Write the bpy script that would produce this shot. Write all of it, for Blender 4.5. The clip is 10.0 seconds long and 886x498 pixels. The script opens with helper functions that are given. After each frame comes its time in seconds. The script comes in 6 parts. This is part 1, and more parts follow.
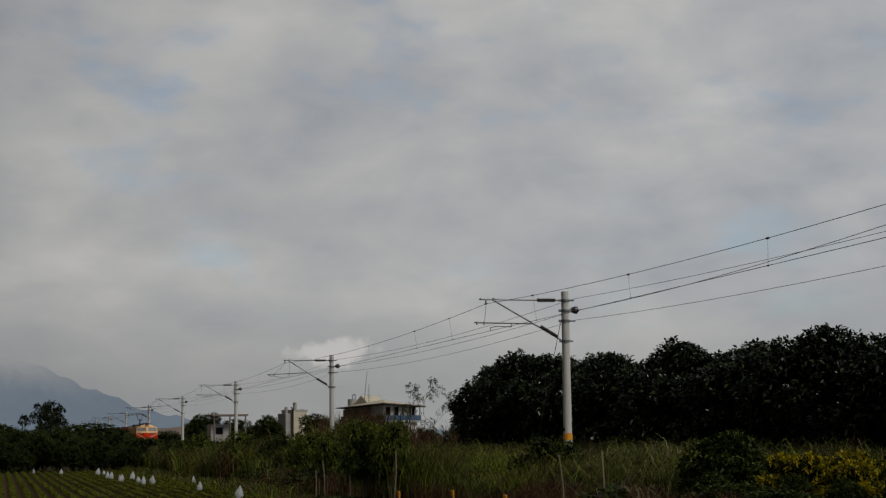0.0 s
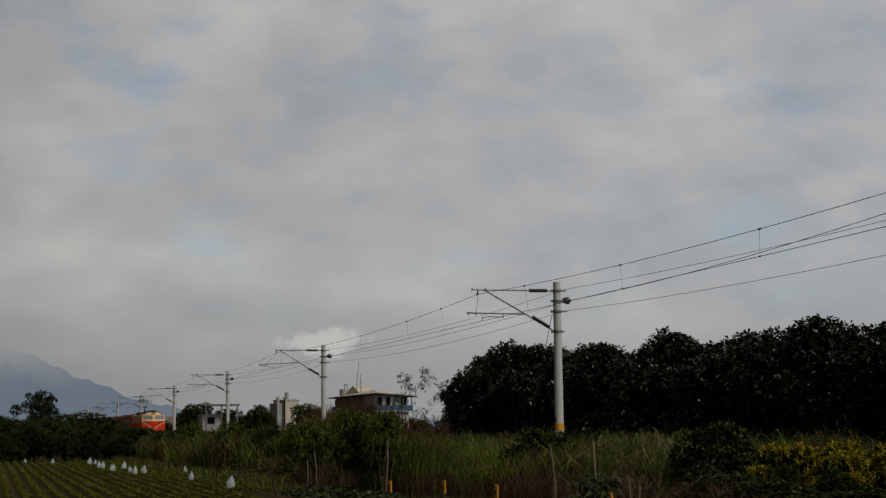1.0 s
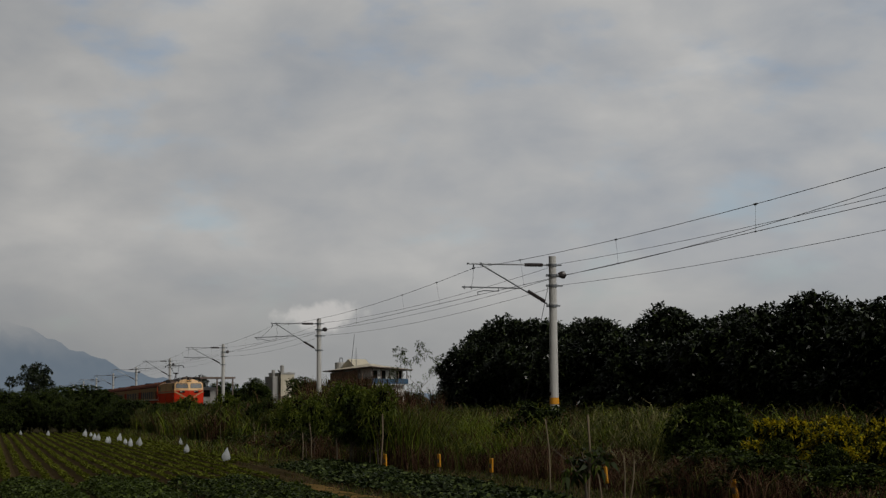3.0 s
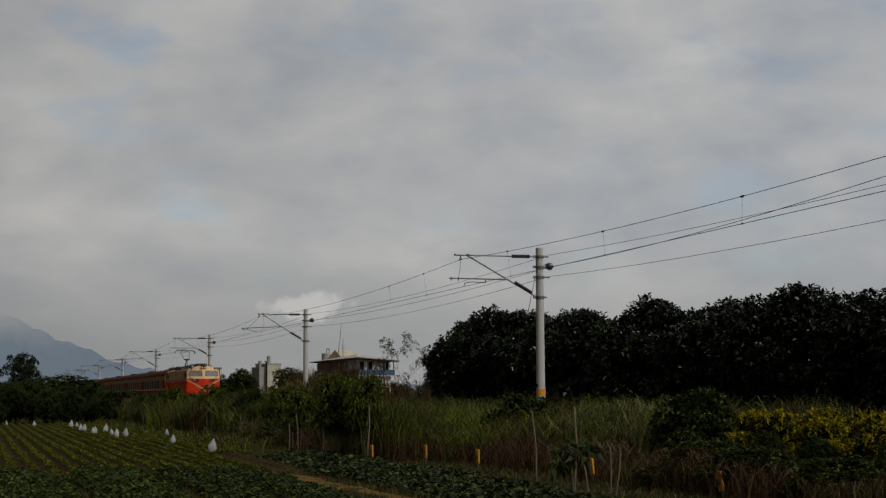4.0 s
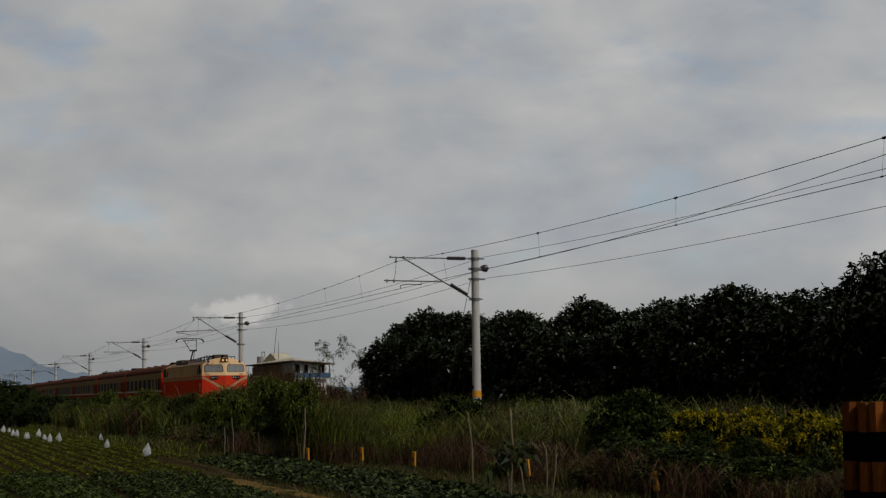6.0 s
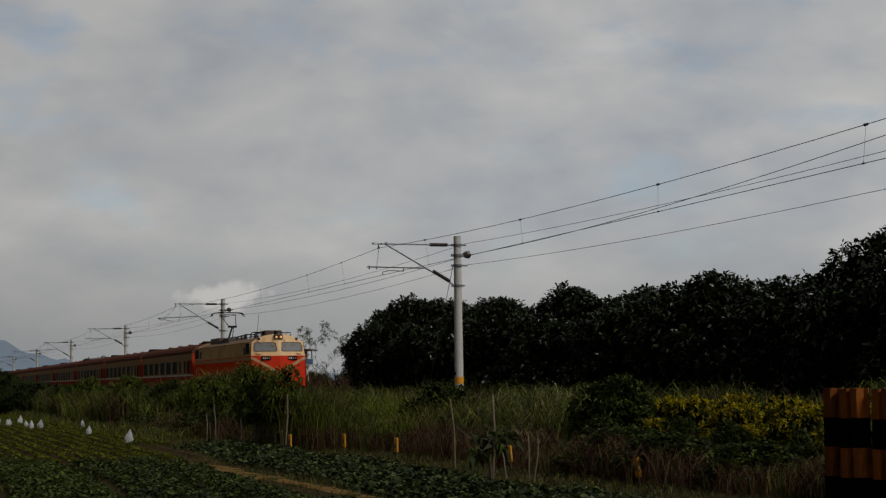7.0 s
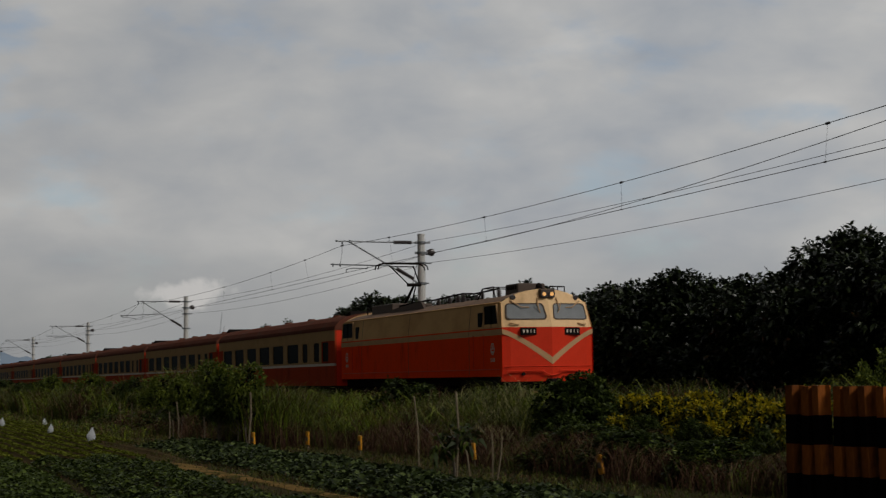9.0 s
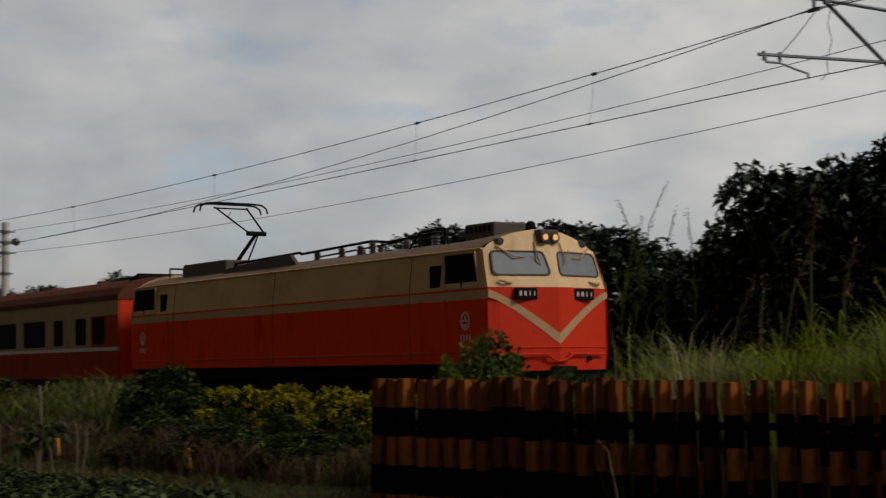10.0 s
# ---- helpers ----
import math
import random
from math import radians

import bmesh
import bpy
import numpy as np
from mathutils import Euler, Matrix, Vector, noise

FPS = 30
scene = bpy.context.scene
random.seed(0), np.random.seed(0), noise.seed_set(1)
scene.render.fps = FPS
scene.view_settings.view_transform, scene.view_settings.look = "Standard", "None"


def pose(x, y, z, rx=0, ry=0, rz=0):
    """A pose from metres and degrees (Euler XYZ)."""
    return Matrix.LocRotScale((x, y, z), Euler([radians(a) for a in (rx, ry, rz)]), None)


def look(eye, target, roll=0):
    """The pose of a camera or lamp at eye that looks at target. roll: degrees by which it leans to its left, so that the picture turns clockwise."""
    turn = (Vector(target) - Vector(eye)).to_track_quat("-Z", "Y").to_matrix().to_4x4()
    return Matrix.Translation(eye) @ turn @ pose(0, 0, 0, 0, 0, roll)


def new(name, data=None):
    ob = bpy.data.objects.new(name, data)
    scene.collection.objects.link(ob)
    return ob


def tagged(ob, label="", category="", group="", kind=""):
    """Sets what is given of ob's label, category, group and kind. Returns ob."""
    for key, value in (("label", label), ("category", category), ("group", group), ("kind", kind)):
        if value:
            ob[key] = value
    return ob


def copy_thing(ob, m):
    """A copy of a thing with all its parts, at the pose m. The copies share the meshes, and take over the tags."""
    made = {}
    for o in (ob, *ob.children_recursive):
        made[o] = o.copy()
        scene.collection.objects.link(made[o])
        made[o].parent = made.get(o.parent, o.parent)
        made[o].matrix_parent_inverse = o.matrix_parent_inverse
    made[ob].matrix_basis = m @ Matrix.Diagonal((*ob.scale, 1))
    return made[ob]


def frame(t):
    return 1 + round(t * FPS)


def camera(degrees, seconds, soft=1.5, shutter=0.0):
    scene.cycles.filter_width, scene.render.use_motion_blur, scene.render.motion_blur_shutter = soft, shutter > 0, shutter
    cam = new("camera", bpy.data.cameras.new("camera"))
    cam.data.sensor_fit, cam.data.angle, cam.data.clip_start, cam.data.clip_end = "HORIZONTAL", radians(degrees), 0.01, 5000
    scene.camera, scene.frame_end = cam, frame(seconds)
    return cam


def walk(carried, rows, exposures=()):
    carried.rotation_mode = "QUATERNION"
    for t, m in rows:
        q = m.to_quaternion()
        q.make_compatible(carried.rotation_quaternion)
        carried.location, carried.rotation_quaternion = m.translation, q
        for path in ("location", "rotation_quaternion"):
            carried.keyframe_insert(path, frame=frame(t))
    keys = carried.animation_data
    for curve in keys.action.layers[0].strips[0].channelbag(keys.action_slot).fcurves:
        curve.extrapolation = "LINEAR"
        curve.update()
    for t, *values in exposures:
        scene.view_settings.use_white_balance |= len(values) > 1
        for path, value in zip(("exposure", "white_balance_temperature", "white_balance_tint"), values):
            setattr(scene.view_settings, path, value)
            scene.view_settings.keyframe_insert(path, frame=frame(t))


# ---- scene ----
EYE = (0.0, 0.0, 1.65)
TURNS = [  # seconds, heading from +Y towards +X, tilt up, roll (degrees)
    (0, -74.916, 6.634, -0.761),
    (0.5, -74.789, 6.469, -0.676),
    (1, -74.641, 6.288, -0.675),
    (1.5, -74.670, 6.103, -0.623),
    (2, -74.761, 5.852, -0.645),
    (2.5, -74.709, 5.566, -0.526),
    (4, -74.051, 5.064, -0.325),
    (4.5, -73.673, 5.007, -0.333),
    (5, -73.080, 4.999, -0.431),
    (5.5, -72.278, 5.271, -0.612),
    (7, -71.178, 4.638, -0.766),
    (7.5, -71.250, 4.439, -0.676),
    (8, -71.249, 4.458, -0.898),
    (8.5, -71.019, 4.420, -0.859),
    (9, -69.912, 4.537, -0.811),
    (9.1, -69.196, 4.501, -0.730),
    (9.2, -68.146, 4.474, -0.649),
    (9.3, -66.605, 4.451, -0.568),
    (9.4, -64.873, 4.416, -0.488),
    (9.5, -63.041, 4.383, -0.407),
    (9.6, -61.494, 4.326, -0.495),
    (9.7, -60.043, 4.280, -0.583),
    (9.8, -58.654, 4.212, -0.672),
    (9.9, -57.223, 4.143, -0.760),
    (10, -55.691, 4.102, -0.848),
]


def aim(heading, tilt, roll):
    a, b = radians(heading), radians(tilt)
    to = Vector(EYE) + Vector((math.sin(a) * math.cos(b), math.cos(a) * math.cos(b), math.sin(b)))
    return look(EYE, to, roll)


cam = camera(30.24, 10.0, soft=1.3, shutter=0.2)
walk(cam, [(t, aim(h, p, r)) for t, h, p, r in TURNS], exposures=[(0, 0.0), (9.5, 0.0), (10.0, 0.10)])

# ---- light ----
SUN_HEAD, SUN_UP = 60.0, 34.0   # degrees from +Y towards +X, and above the horizon


def nodes_of(tree):
    tree.nodes.clear()

    def add(kind, **values):
        n = tree.nodes.new(kind)
        for key, value in values.items():
            if key in n.inputs:
                n.inputs[key].default_value = value
        return n
    return add, tree.links.new


def make_world():
    world = bpy.data.worlds.new("sky")
    scene.world = world
    world.use_nodes = True
    add, link = nodes_of(world.node_tree)
    sky = add("ShaderNodeTexSky")
    sky.sky_type, sky.sun_disc = "NISHITA", False
    sky.sun_elevation, sky.sun_rotation = radians(SUN_UP), radians(SUN_HEAD)
    clear = add("ShaderNodeMix"); clear.data_type = "RGBA"; clear.blend_type = "MULTIPLY"
    clear.inputs["Factor"].default_value = 1.0
    link(sky.outputs[0], clear.inputs["A"]); clear.inputs["B"].default_value = (0.075, 0.078, 0.082, 1)
    place = add("ShaderNodeTexCoord")
    # broad cloud layer, drawn out along the horizon
    m1 = add("ShaderNodeMapping"); m1.inputs["Scale"].default_value = (3.4, 3.4, 7.0); m1.inputs["Rotation"].default_value = (0.0, 0.12, 0.0)
    link(place.outputs["Generated"], m1.inputs[0])
    n1 = add("ShaderNodeTexNoise", Scale=1.5, Detail=5.0, Roughness=0.45, Distortion=0.2)
    link(m1.outputs[0], n1.inputs["Vector"])
    n2 = add("ShaderNodeTexNoise", Scale=4.0, Detail=6.0, Roughness=0.5, Distortion=0.25)
    link(m1.outputs[0], n2.inputs["Vector"])
    tone = add("ShaderNodeValToRGB")
    e = tone.color_ramp.elements
    e[0].position, e[0].color = 0.34, (0.282, 0.304, 0.336, 1)
    e[1].position, e[1].color = 0.66, (0.515, 0.505, 0.486, 1)
    mid = tone.color_ramp.elements.new(0.50); mid.color = (0.392, 0.395, 0.396, 1)
    mix = add("ShaderNodeMath"); mix.operation = "MULTIPLY_ADD"
    mix.inputs[1].default_value = 0.64
    half = add("ShaderNodeMath"); half.operation = "MULTIPLY"; half.inputs[1].default_value = 0.36
    link(n2.outputs["Fac"], half.inputs[0])
    link(n1.outputs["Fac"], mix.inputs[0]); link(half.outputs[0], mix.inputs[2])
    link(mix.outputs[0], tone.inputs[0])
    # a few thin places where the blue shows through
    n3 = add("ShaderNodeTexNoise", Scale=2.9, Detail=5.0, Roughness=0.5, Distortion=0.1)
    m3 = add("ShaderNodeMapping"); m3.inputs["Location"].default_value = (5.6, 0.9, 2.3); m3.inputs["Scale"].default_value = (4.5, 4.5, 10.0)
    link(place.outputs["Generated"], m3.inputs[0]); link(m3.outputs[0], n3.inputs["Vector"])
    gap = add("ShaderNodeMapRange"); gap.interpolation_type = "SMOOTHSTEP"
    gap.inputs["From Min"].default_value, gap.inputs["From Max"].default_value = 0.53, 0.80
    gap.inputs["To Max"].default_value = 0.55
    link(n3.outputs["Fac"], gap.inputs["Value"])
    both = add("ShaderNodeMix"); both.data_type = "RGBA"
    link(gap.outputs[0], both.inputs["Factor"]); link(tone.outputs[0], both.inputs["A"])
    link(clear.outputs["Result"], both.inputs["B"])
    # grey mist towards the horizon
    sep = add("ShaderNodeSeparateXYZ"); link(place.outputs["Generated"], sep.inputs[0])
    low = add("ShaderNodeMapRange"); low.interpolation_type = "SMOOTHSTEP"
    low.inputs["From Min"].default_value, low.inputs["From Max"].default_value = 0.105, 0.02
    low.inputs["To Max"].default_value = 0.72
    link(sep.outputs["Z"], low.inputs["Value"])
    mist = add("ShaderNodeMix"); mist.data_type = "RGBA"; mist.inputs["B"].default_value = (0.250, 0.256, 0.258, 1)
    link(low.outputs[0], mist.inputs["Factor"]); link(both.outputs["Result"], mist.inputs["A"])
    # brighter small cumulus low over the track
    puff = Vector((math.sin(radians(-78.75)), math.cos(radians(-78.75)), 0.0535)).normalized()
    off = add("ShaderNodeVectorMath"); off.operation = "SUBTRACT"; off.inputs[1].default_value = puff
    link(place.outputs["Generated"], off.inputs[0])
    flat = add("ShaderNodeVectorMath"); flat.operation = "MULTIPLY"; flat.inputs[1].default_value = (1.0, 1.0, 2.6)
    link(off.outputs[0], flat.inputs[0])
    far = add("ShaderNodeVectorMath"); far.operation = "LENGTH"; link(flat.outputs[0], far.inputs[0])
    n4 = add("ShaderNodeTexNoise", Scale=70.0, Detail=5.0, Roughness=0.55)
    link(place.outputs["Generated"], n4.inputs["Vector"])
    edge = add("ShaderNodeMath"); edge.operation = "MULTIPLY_ADD"; edge.inputs[1].default_value = 0.045
    link(n4.outputs["Fac"], edge.inputs[0]); link(far.outputs["Value"], edge.inputs[2])
    inside = add("ShaderNodeMapRange"); inside.interpolation_type = "SMOOTHSTEP"
    inside.inputs["From Min"].default_value, inside.inputs["From Max"].default_value = 0.050, 0.034
    inside.inputs["To Max"].default_value = 0.7
    link(edge.outputs[0], inside.inputs["Value"])
    lit = add("ShaderNodeMix"); lit.data_type = "RGBA"; lit.inputs["B"].default_value = (0.56, 0.54, 0.52, 1)
    link(inside.outputs[0], lit.inputs["Factor"]); link(mist.outputs["Result"], lit.inputs["A"])
    # sky brighter towards +Y and dimmed behind, mostly unseen, to shape the scene's light
    side = add("ShaderNodeMapRange"); side.interpolation_type = "SMOOTHSTEP"
    side.inputs["From Min"].default_value, side.inputs["From Max"].default_value = -0.75, 0.10
    side.inputs["To Min"].default_value, side.inputs["To Max"].default_value = 0.20, 1.0
    link(sep.outputs["Y"], side.inputs["Value"])
    glare = add("ShaderNodeMapRange"); glare.interpolation_type = "SMOOTHSTEP"
    glare.inputs["From Min"].default_value, glare.inputs["From Max"].default_value = -0.10, 0.50
    glare.inputs["To Min"].default_value, glare.inputs["To Max"].default_value = 0.90, 1.10
    link(sep.outputs["Y"], glare.inputs["Value"])
    thin = add("ShaderNodeMapRange"); thin.interpolation_type = "SMOOTHSTEP"
    thin.inputs["From Min"].default_value, thin.inputs["From Max"].default_value = 0.78, 0.98
    thin.inputs["To Min"].default_value, thin.inputs["To Max"].default_value = 1.0, 1.7
    link(sep.outputs["Y"], thin.inputs["Value"])
    north = add("ShaderNodeMath"); north.operation = "MULTIPLY"
    link(glare.outputs[0], north.inputs[0]); link(thin.outputs[0], north.inputs[1])
    force = add("ShaderNodeMath"); force.operation = "MULTIPLY"
    link(side.outputs[0], force.inputs[0]); link(north.outputs[0], force.inputs[1])
    # unseen sky overhead is dimmed too, to lower the light on the ground
    over = add("ShaderNodeMapRange"); over.interpolation_type = "SMOOTHSTEP"
    over.inputs["From Min"].default_value, over.inputs["From Max"].default_value = 0.32, 0.95
    over.inputs["To Min"].default_value, over.inputs["To Max"].default_value = 1.0, 0.42
    link(sep.outputs["Z"], over.inputs["Value"])
    deep = add("ShaderNodeMath"); deep.operation = "MULTIPLY"
    link(force.outputs[0], deep.inputs[0]); link(over.outputs[0], deep.inputs[1])
    force = deep
    back = add("ShaderNodeBackground")
    link(force.outputs[0], back.inputs["Strength"])
    link(lit.outputs["Result"], back.inputs["Color"])
    out = add("ShaderNodeOutputWorld")
    link(back.outputs[0], out.inputs["Surface"])


make_world()
sun_data = bpy.data.lights.new("sun", "SUN")
sun_data.energy, sun_data.angle, sun_data.color = 1.4, radians(14), (1.0, 0.95, 0.88)
sun = new("sun", sun_data)
sun.matrix_world = look((math.sin(radians(SUN_HEAD)) * 50, math.cos(radians(SUN_HEAD)) * 50, 45), (0, 0, 0))

# ---- materials ----


def material(name, color, rough=0.6, metal=0.0, vary=0.25, scale=6.0, fine=60.0, dirt=None, dirt_at=(0.5, 0.75), bump=0.15,
             island=0.0, streak=0.0, through_leaf=0.0, spread=None, gloss=0.5, per_object=0.0):
    """Base colour with grain at two scales, an optional second colour in stains, relief, and a random tint for each piece."""
    m = bpy.data.materials.new(name)
    m.use_nodes = True
    add, link = nodes_of(m.node_tree)
    place = add("ShaderNodeTexCoord")
    src = place.outputs["Object"]
    if streak:
        mp = add("ShaderNodeMapping"); mp.inputs["Scale"].default_value = (1.0, 1.0, streak)
        link(src, mp.inputs[0]); src = mp.outputs[0]
    big = add("ShaderNodeTexNoise", Scale=scale, Detail=4.0, Roughness=0.6)
    small = add("ShaderNodeTexNoise", Scale=fine, Detail=3.0, Roughness=0.6)
    link(src, big.inputs["Vector"]); link(src, small.inputs["Vector"])
    mean = add("ShaderNodeMix"); mean.inputs["Factor"].default_value = 0.4
    link(big.outputs["Fac"], mean.inputs["A"]); link(small.outputs["Fac"], mean.inputs["B"])
    shade = add("ShaderNodeMapRange")
    shade.inputs["From Min"].default_value, shade.inputs["From Max"].default_value = 0.3, 0.7
    shade.inputs["To Min"].default_value, shade.inputs["To Max"].default_value = 1 - vary, 1 + vary
    link(mean.outputs["Result"], shade.inputs["Value"])
    col = add("ShaderNodeMix"); col.data_type = "RGBA"; col.blend_type = "MULTIPLY"; col.inputs["Factor"].default_value = 1.0
    col.inputs["A"].default_value = (*color, 1)
    base = col.outputs["Result"]
    link(shade.outputs["Result"], col.inputs["B"])
    if dirt:
        ramp = add("ShaderNodeMapRange"); ramp.interpolation_type = "SMOOTHSTEP"
        ramp.inputs["From Min"].default_value, ramp.inputs["From Max"].default_value = dirt_at
        link(big.outputs["Fac"], ramp.inputs["Value"])
        st = add("ShaderNodeMix"); st.data_type = "RGBA"; st.inputs["B"].default_value = (*dirt, 1)
        link(ramp.outputs["Result"], st.inputs["Factor"]); link(base, st.inputs["A"])
        base = st.outputs["Result"]
    if island or per_object:
        if island:
            geo = add("ShaderNodeNewGeometry"); rnd = geo.outputs["Random Per Island"]
        else:
            geo = add("ShaderNodeObjectInfo"); rnd = geo.outputs["Random"]
        amount = island or per_object
        if spread:
            sp = add("ShaderNodeMapRange"); sp.interpolation_type = "SMOOTHSTEP"
            sp.inputs["From Min"].default_value, sp.inputs["From Max"].default_value = 0.45, 1.0
            link(rnd, sp.inputs["Value"])
            mx = add("ShaderNodeMix"); mx.data_type = "RGBA"; mx.inputs["B"].default_value = (*spread, 1)
            link(sp.outputs["Result"], mx.inputs["Factor"]); link(base, mx.inputs["A"])
            base = mx.outputs["Result"]
        hv = add("ShaderNodeHueSaturation")
        vr = add("ShaderNodeMapRange"); vr.inputs["To Min"].default_value, vr.inputs["To Max"].default_value = 1 - amount, 1 + amount
        link(rnd, vr.inputs["Value"]); link(vr.outputs["Result"], hv.inputs["Value"]); link(base, hv.inputs["Color"])
        base = hv.outputs["Color"]
    p = add("ShaderNodeBsdfPrincipled", Metallic=metal, Roughness=rough)
    p.inputs["Specular IOR Level"].default_value = gloss
    if gloss < 0.05:
        p.inputs["IOR"].default_value = 1.12
    link(base, p.inputs["Base Color"])
    rg = add("ShaderNodeMapRange"); rg.inputs["To Min"].default_value, rg.inputs["To Max"].default_value = max(0.02, rough - 0.12), min(1, rough + 0.12)
    link(big.outputs["Fac"], rg.inputs["Value"]); link(rg.outputs["Result"], p.inputs["Roughness"])
    if bump:
        b = add("ShaderNodeBump", Strength=bump, Distance=0.01)
        link(small.outputs["Fac"], b.inputs["Height"]); link(b.outputs["Normal"], p.inputs["Normal"])
    surface = p.outputs[0]
    if through_leaf:
        tr = add("ShaderNodeBsdfTranslucent"); link(base, tr.inputs["Color"])
        ms = add("ShaderNodeMixShader"); ms.inputs["Fac"].default_value = through_leaf
        link(surface, ms.inputs[1]); link(tr.outputs[0], ms.inputs[2]); surface = ms.outputs[0]
    out = add("ShaderNodeOutputMaterial"); link(surface, out.inputs["Surface"])
    return m


def glowing(name, color, strength):
    m = bpy.data.materials.new(name); m.use_nodes = True
    add, link = nodes_of(m.node_tree)
    e = add("ShaderNodeEmission", Strength=strength); e.inputs["Color"].default_value = (*color, 1)
    out = add("ShaderNodeOutputMaterial"); link(e.outputs[0], out.inputs["Surface"])
    return m


# Same red as the ends, lightened in colour against the weak side light.
RED = material("brightened_side_red_paint", (0.86, 0.056, 0.004), 0.5, gloss=0.03, vary=0.16, scale=1.5, fine=25, dirt=(0.40, 0.030, 0.006), dirt_at=(0.5, 0.85), bump=0.05, streak=0.35)
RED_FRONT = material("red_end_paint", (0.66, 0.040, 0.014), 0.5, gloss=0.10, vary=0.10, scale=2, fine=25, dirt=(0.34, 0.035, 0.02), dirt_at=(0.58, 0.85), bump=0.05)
CREAM = material("cream_paint", (0.80, 0.53, 0.275), 0.5, gloss=0.15, vary=0.12, scale=1.6, fine=22, dirt=(0.54, 0.33, 0.16), dirt_at=(0.50, 0.80), bump=0.05, streak=0.4)
BEIGE = material("beige_stripe_paint", (0.52, 0.32, 0.165), 0.55, gloss=0.04, vary=0.14, scale=2, bump=0.05)
# Darker copy of the cream: shade on the sides and grime put into colour.
CREAM_SIDE = material("shaded_grimy_cream_paint", (0.72, 0.445, 0.205), 0.55, gloss=0.03, vary=0.12, scale=0.55, fine=14, dirt=(0.52, 0.305, 0.135), dirt_at=(0.30, 0.78), bump=0.06, streak=2.0)
CAR_RED = material("carriage_red_paint", (0.38, 0.050, 0.016), 0.6, gloss=0.04, vary=0.18, scale=1.2, fine=20, dirt=(0.22, 0.035, 0.014), dirt_at=(0.5, 0.78), bump=0.06, streak=0.4)
CAR_CREAM = material("carriage_cream_paint", (0.42, 0.265, 0.125), 0.6, gloss=0.04, vary=0.15, scale=1.2, fine=20, dirt=(0.24, 0.145, 0.055), dirt_at=(0.55, 0.85), bump=0.06)
CAR_ROOF = material("carriage_roof_paint", (0.125, 0.044, 0.028), 0.75, gloss=0.04, vary=0.3, scale=0.9, fine=15, dirt=(0.10, 0.050, 0.035), dirt_at=(0.45, 0.7))
WHITE = material("white_line_paint", (0.62, 0.54, 0.45), 0.55, gloss=0.08, vary=0.15)
ROOF_BROWN = material("dusty_brown_roof", (0.20, 0.125, 0.080), 0.8, vary=0.3, scale=1.6, dirt=(0.09, 0.06, 0.045), gloss=0.15)
PLOUGH = material("dull_striped_plough", (0.15, 0.055, 0.016), 0.8, vary=0.3, gloss=0.15)
ROOF_DARK = material("sooty_roof_steel", (0.075, 0.050, 0.036), 0.75, vary=0.3, scale=2, dirt=(0.05, 0.04, 0.035))
DARK = material("black_underframe_steel", (0.016, 0.013, 0.012), 0.8, vary=0.35, gloss=0.02)
STEEL = material("galvanised_steel", (0.20, 0.21, 0.22), 0.5, metal=0.7, vary=0.2)
WIRE = material("weathered_copper_wire", (0.06, 0.058, 0.058), 0.6, metal=0.5, vary=0.1, bump=0)
RAIL = material("worn_rail_steel", (0.22, 0.16, 0.12), 0.4, metal=0.8, vary=0.3)
INSUL = material("brown_insulator_glaze", (0.045, 0.035, 0.034), 0.3, vary=0.15, bump=0)
GLASS = material("dark_window_glass", (0.008, 0.009, 0.009), 0.30, vary=0.2, scale=3, bump=0, gloss=0.03)
SCREEN = material("windscreen_glass", (0.21, 0.22, 0.225), 0.35, vary=0.2, scale=2.5, bump=0, gloss=0.10)
LAMP = glowing("lit_headlamp", (1.0, 0.52, 0.18), 0.75)
CONCRETE = material("pale_spun_concrete", (0.50, 0.49, 0.46), 0.85, vary=0.14, scale=2.5, fine=45, dirt=(0.33, 0.31, 0.28), dirt_at=(0.55, 0.85), streak=0.25)
YELLOW = material("yellow_marker_paint", (0.70, 0.30, 0.015), 0.5, vary=0.12)
BALLAST = material("track_ballast", (0.14, 0.125, 0.11), 0.95, gloss=0.04, vary=0.5, scale=12, fine=45, bump=0.8)
SOIL = material("field_soil", (0.058, 0.041, 0.020), 0.95, vary=0.35, scale=1.2, fine=18, dirt=(0.06, 0.050, 0.022), dirt_at=(0.5, 0.75), bump=0.8, gloss=0.02)
TAN = material("dry_path_soil", (0.200, 0.122, 0.044), 0.95, vary=0.3, scale=1.5, fine=20, dirt=(0.060, 0.050, 0.016), dirt_at=(0.42, 0.60), bump=0.7, gloss=0.02)

# ---- building helpers ----
TRACK_Y, RAIL_Z, MAST_Y = 19.4, 0.65, 22.1


def part(name, bm, mat, parent=None, label="", smooth=False):
    """Links a bmesh as one mesh object, under a thing or part where one is given."""
    me = bpy.data.meshes.new(name)
    bm.to_mesh(me); bm.free()
    for m in (mat if isinstance(mat, (list, tuple)) else [mat]):
        me.materials.append(m)
    if smooth:
        me.shade_smooth()
    ob = new(name, me)
    if parent:
        ob.parent = parent
    if label:
        ob["label"] = label
    return ob


def thing(name, label, category, group="", kind="", at=None):
    ob = new(name)
    ob.empty_display_size = 0.3
    if at is not None:
        ob.matrix_basis = at if isinstance(at, Matrix) else Matrix.Translation(at)
    return tagged(ob, label, category, group, kind)


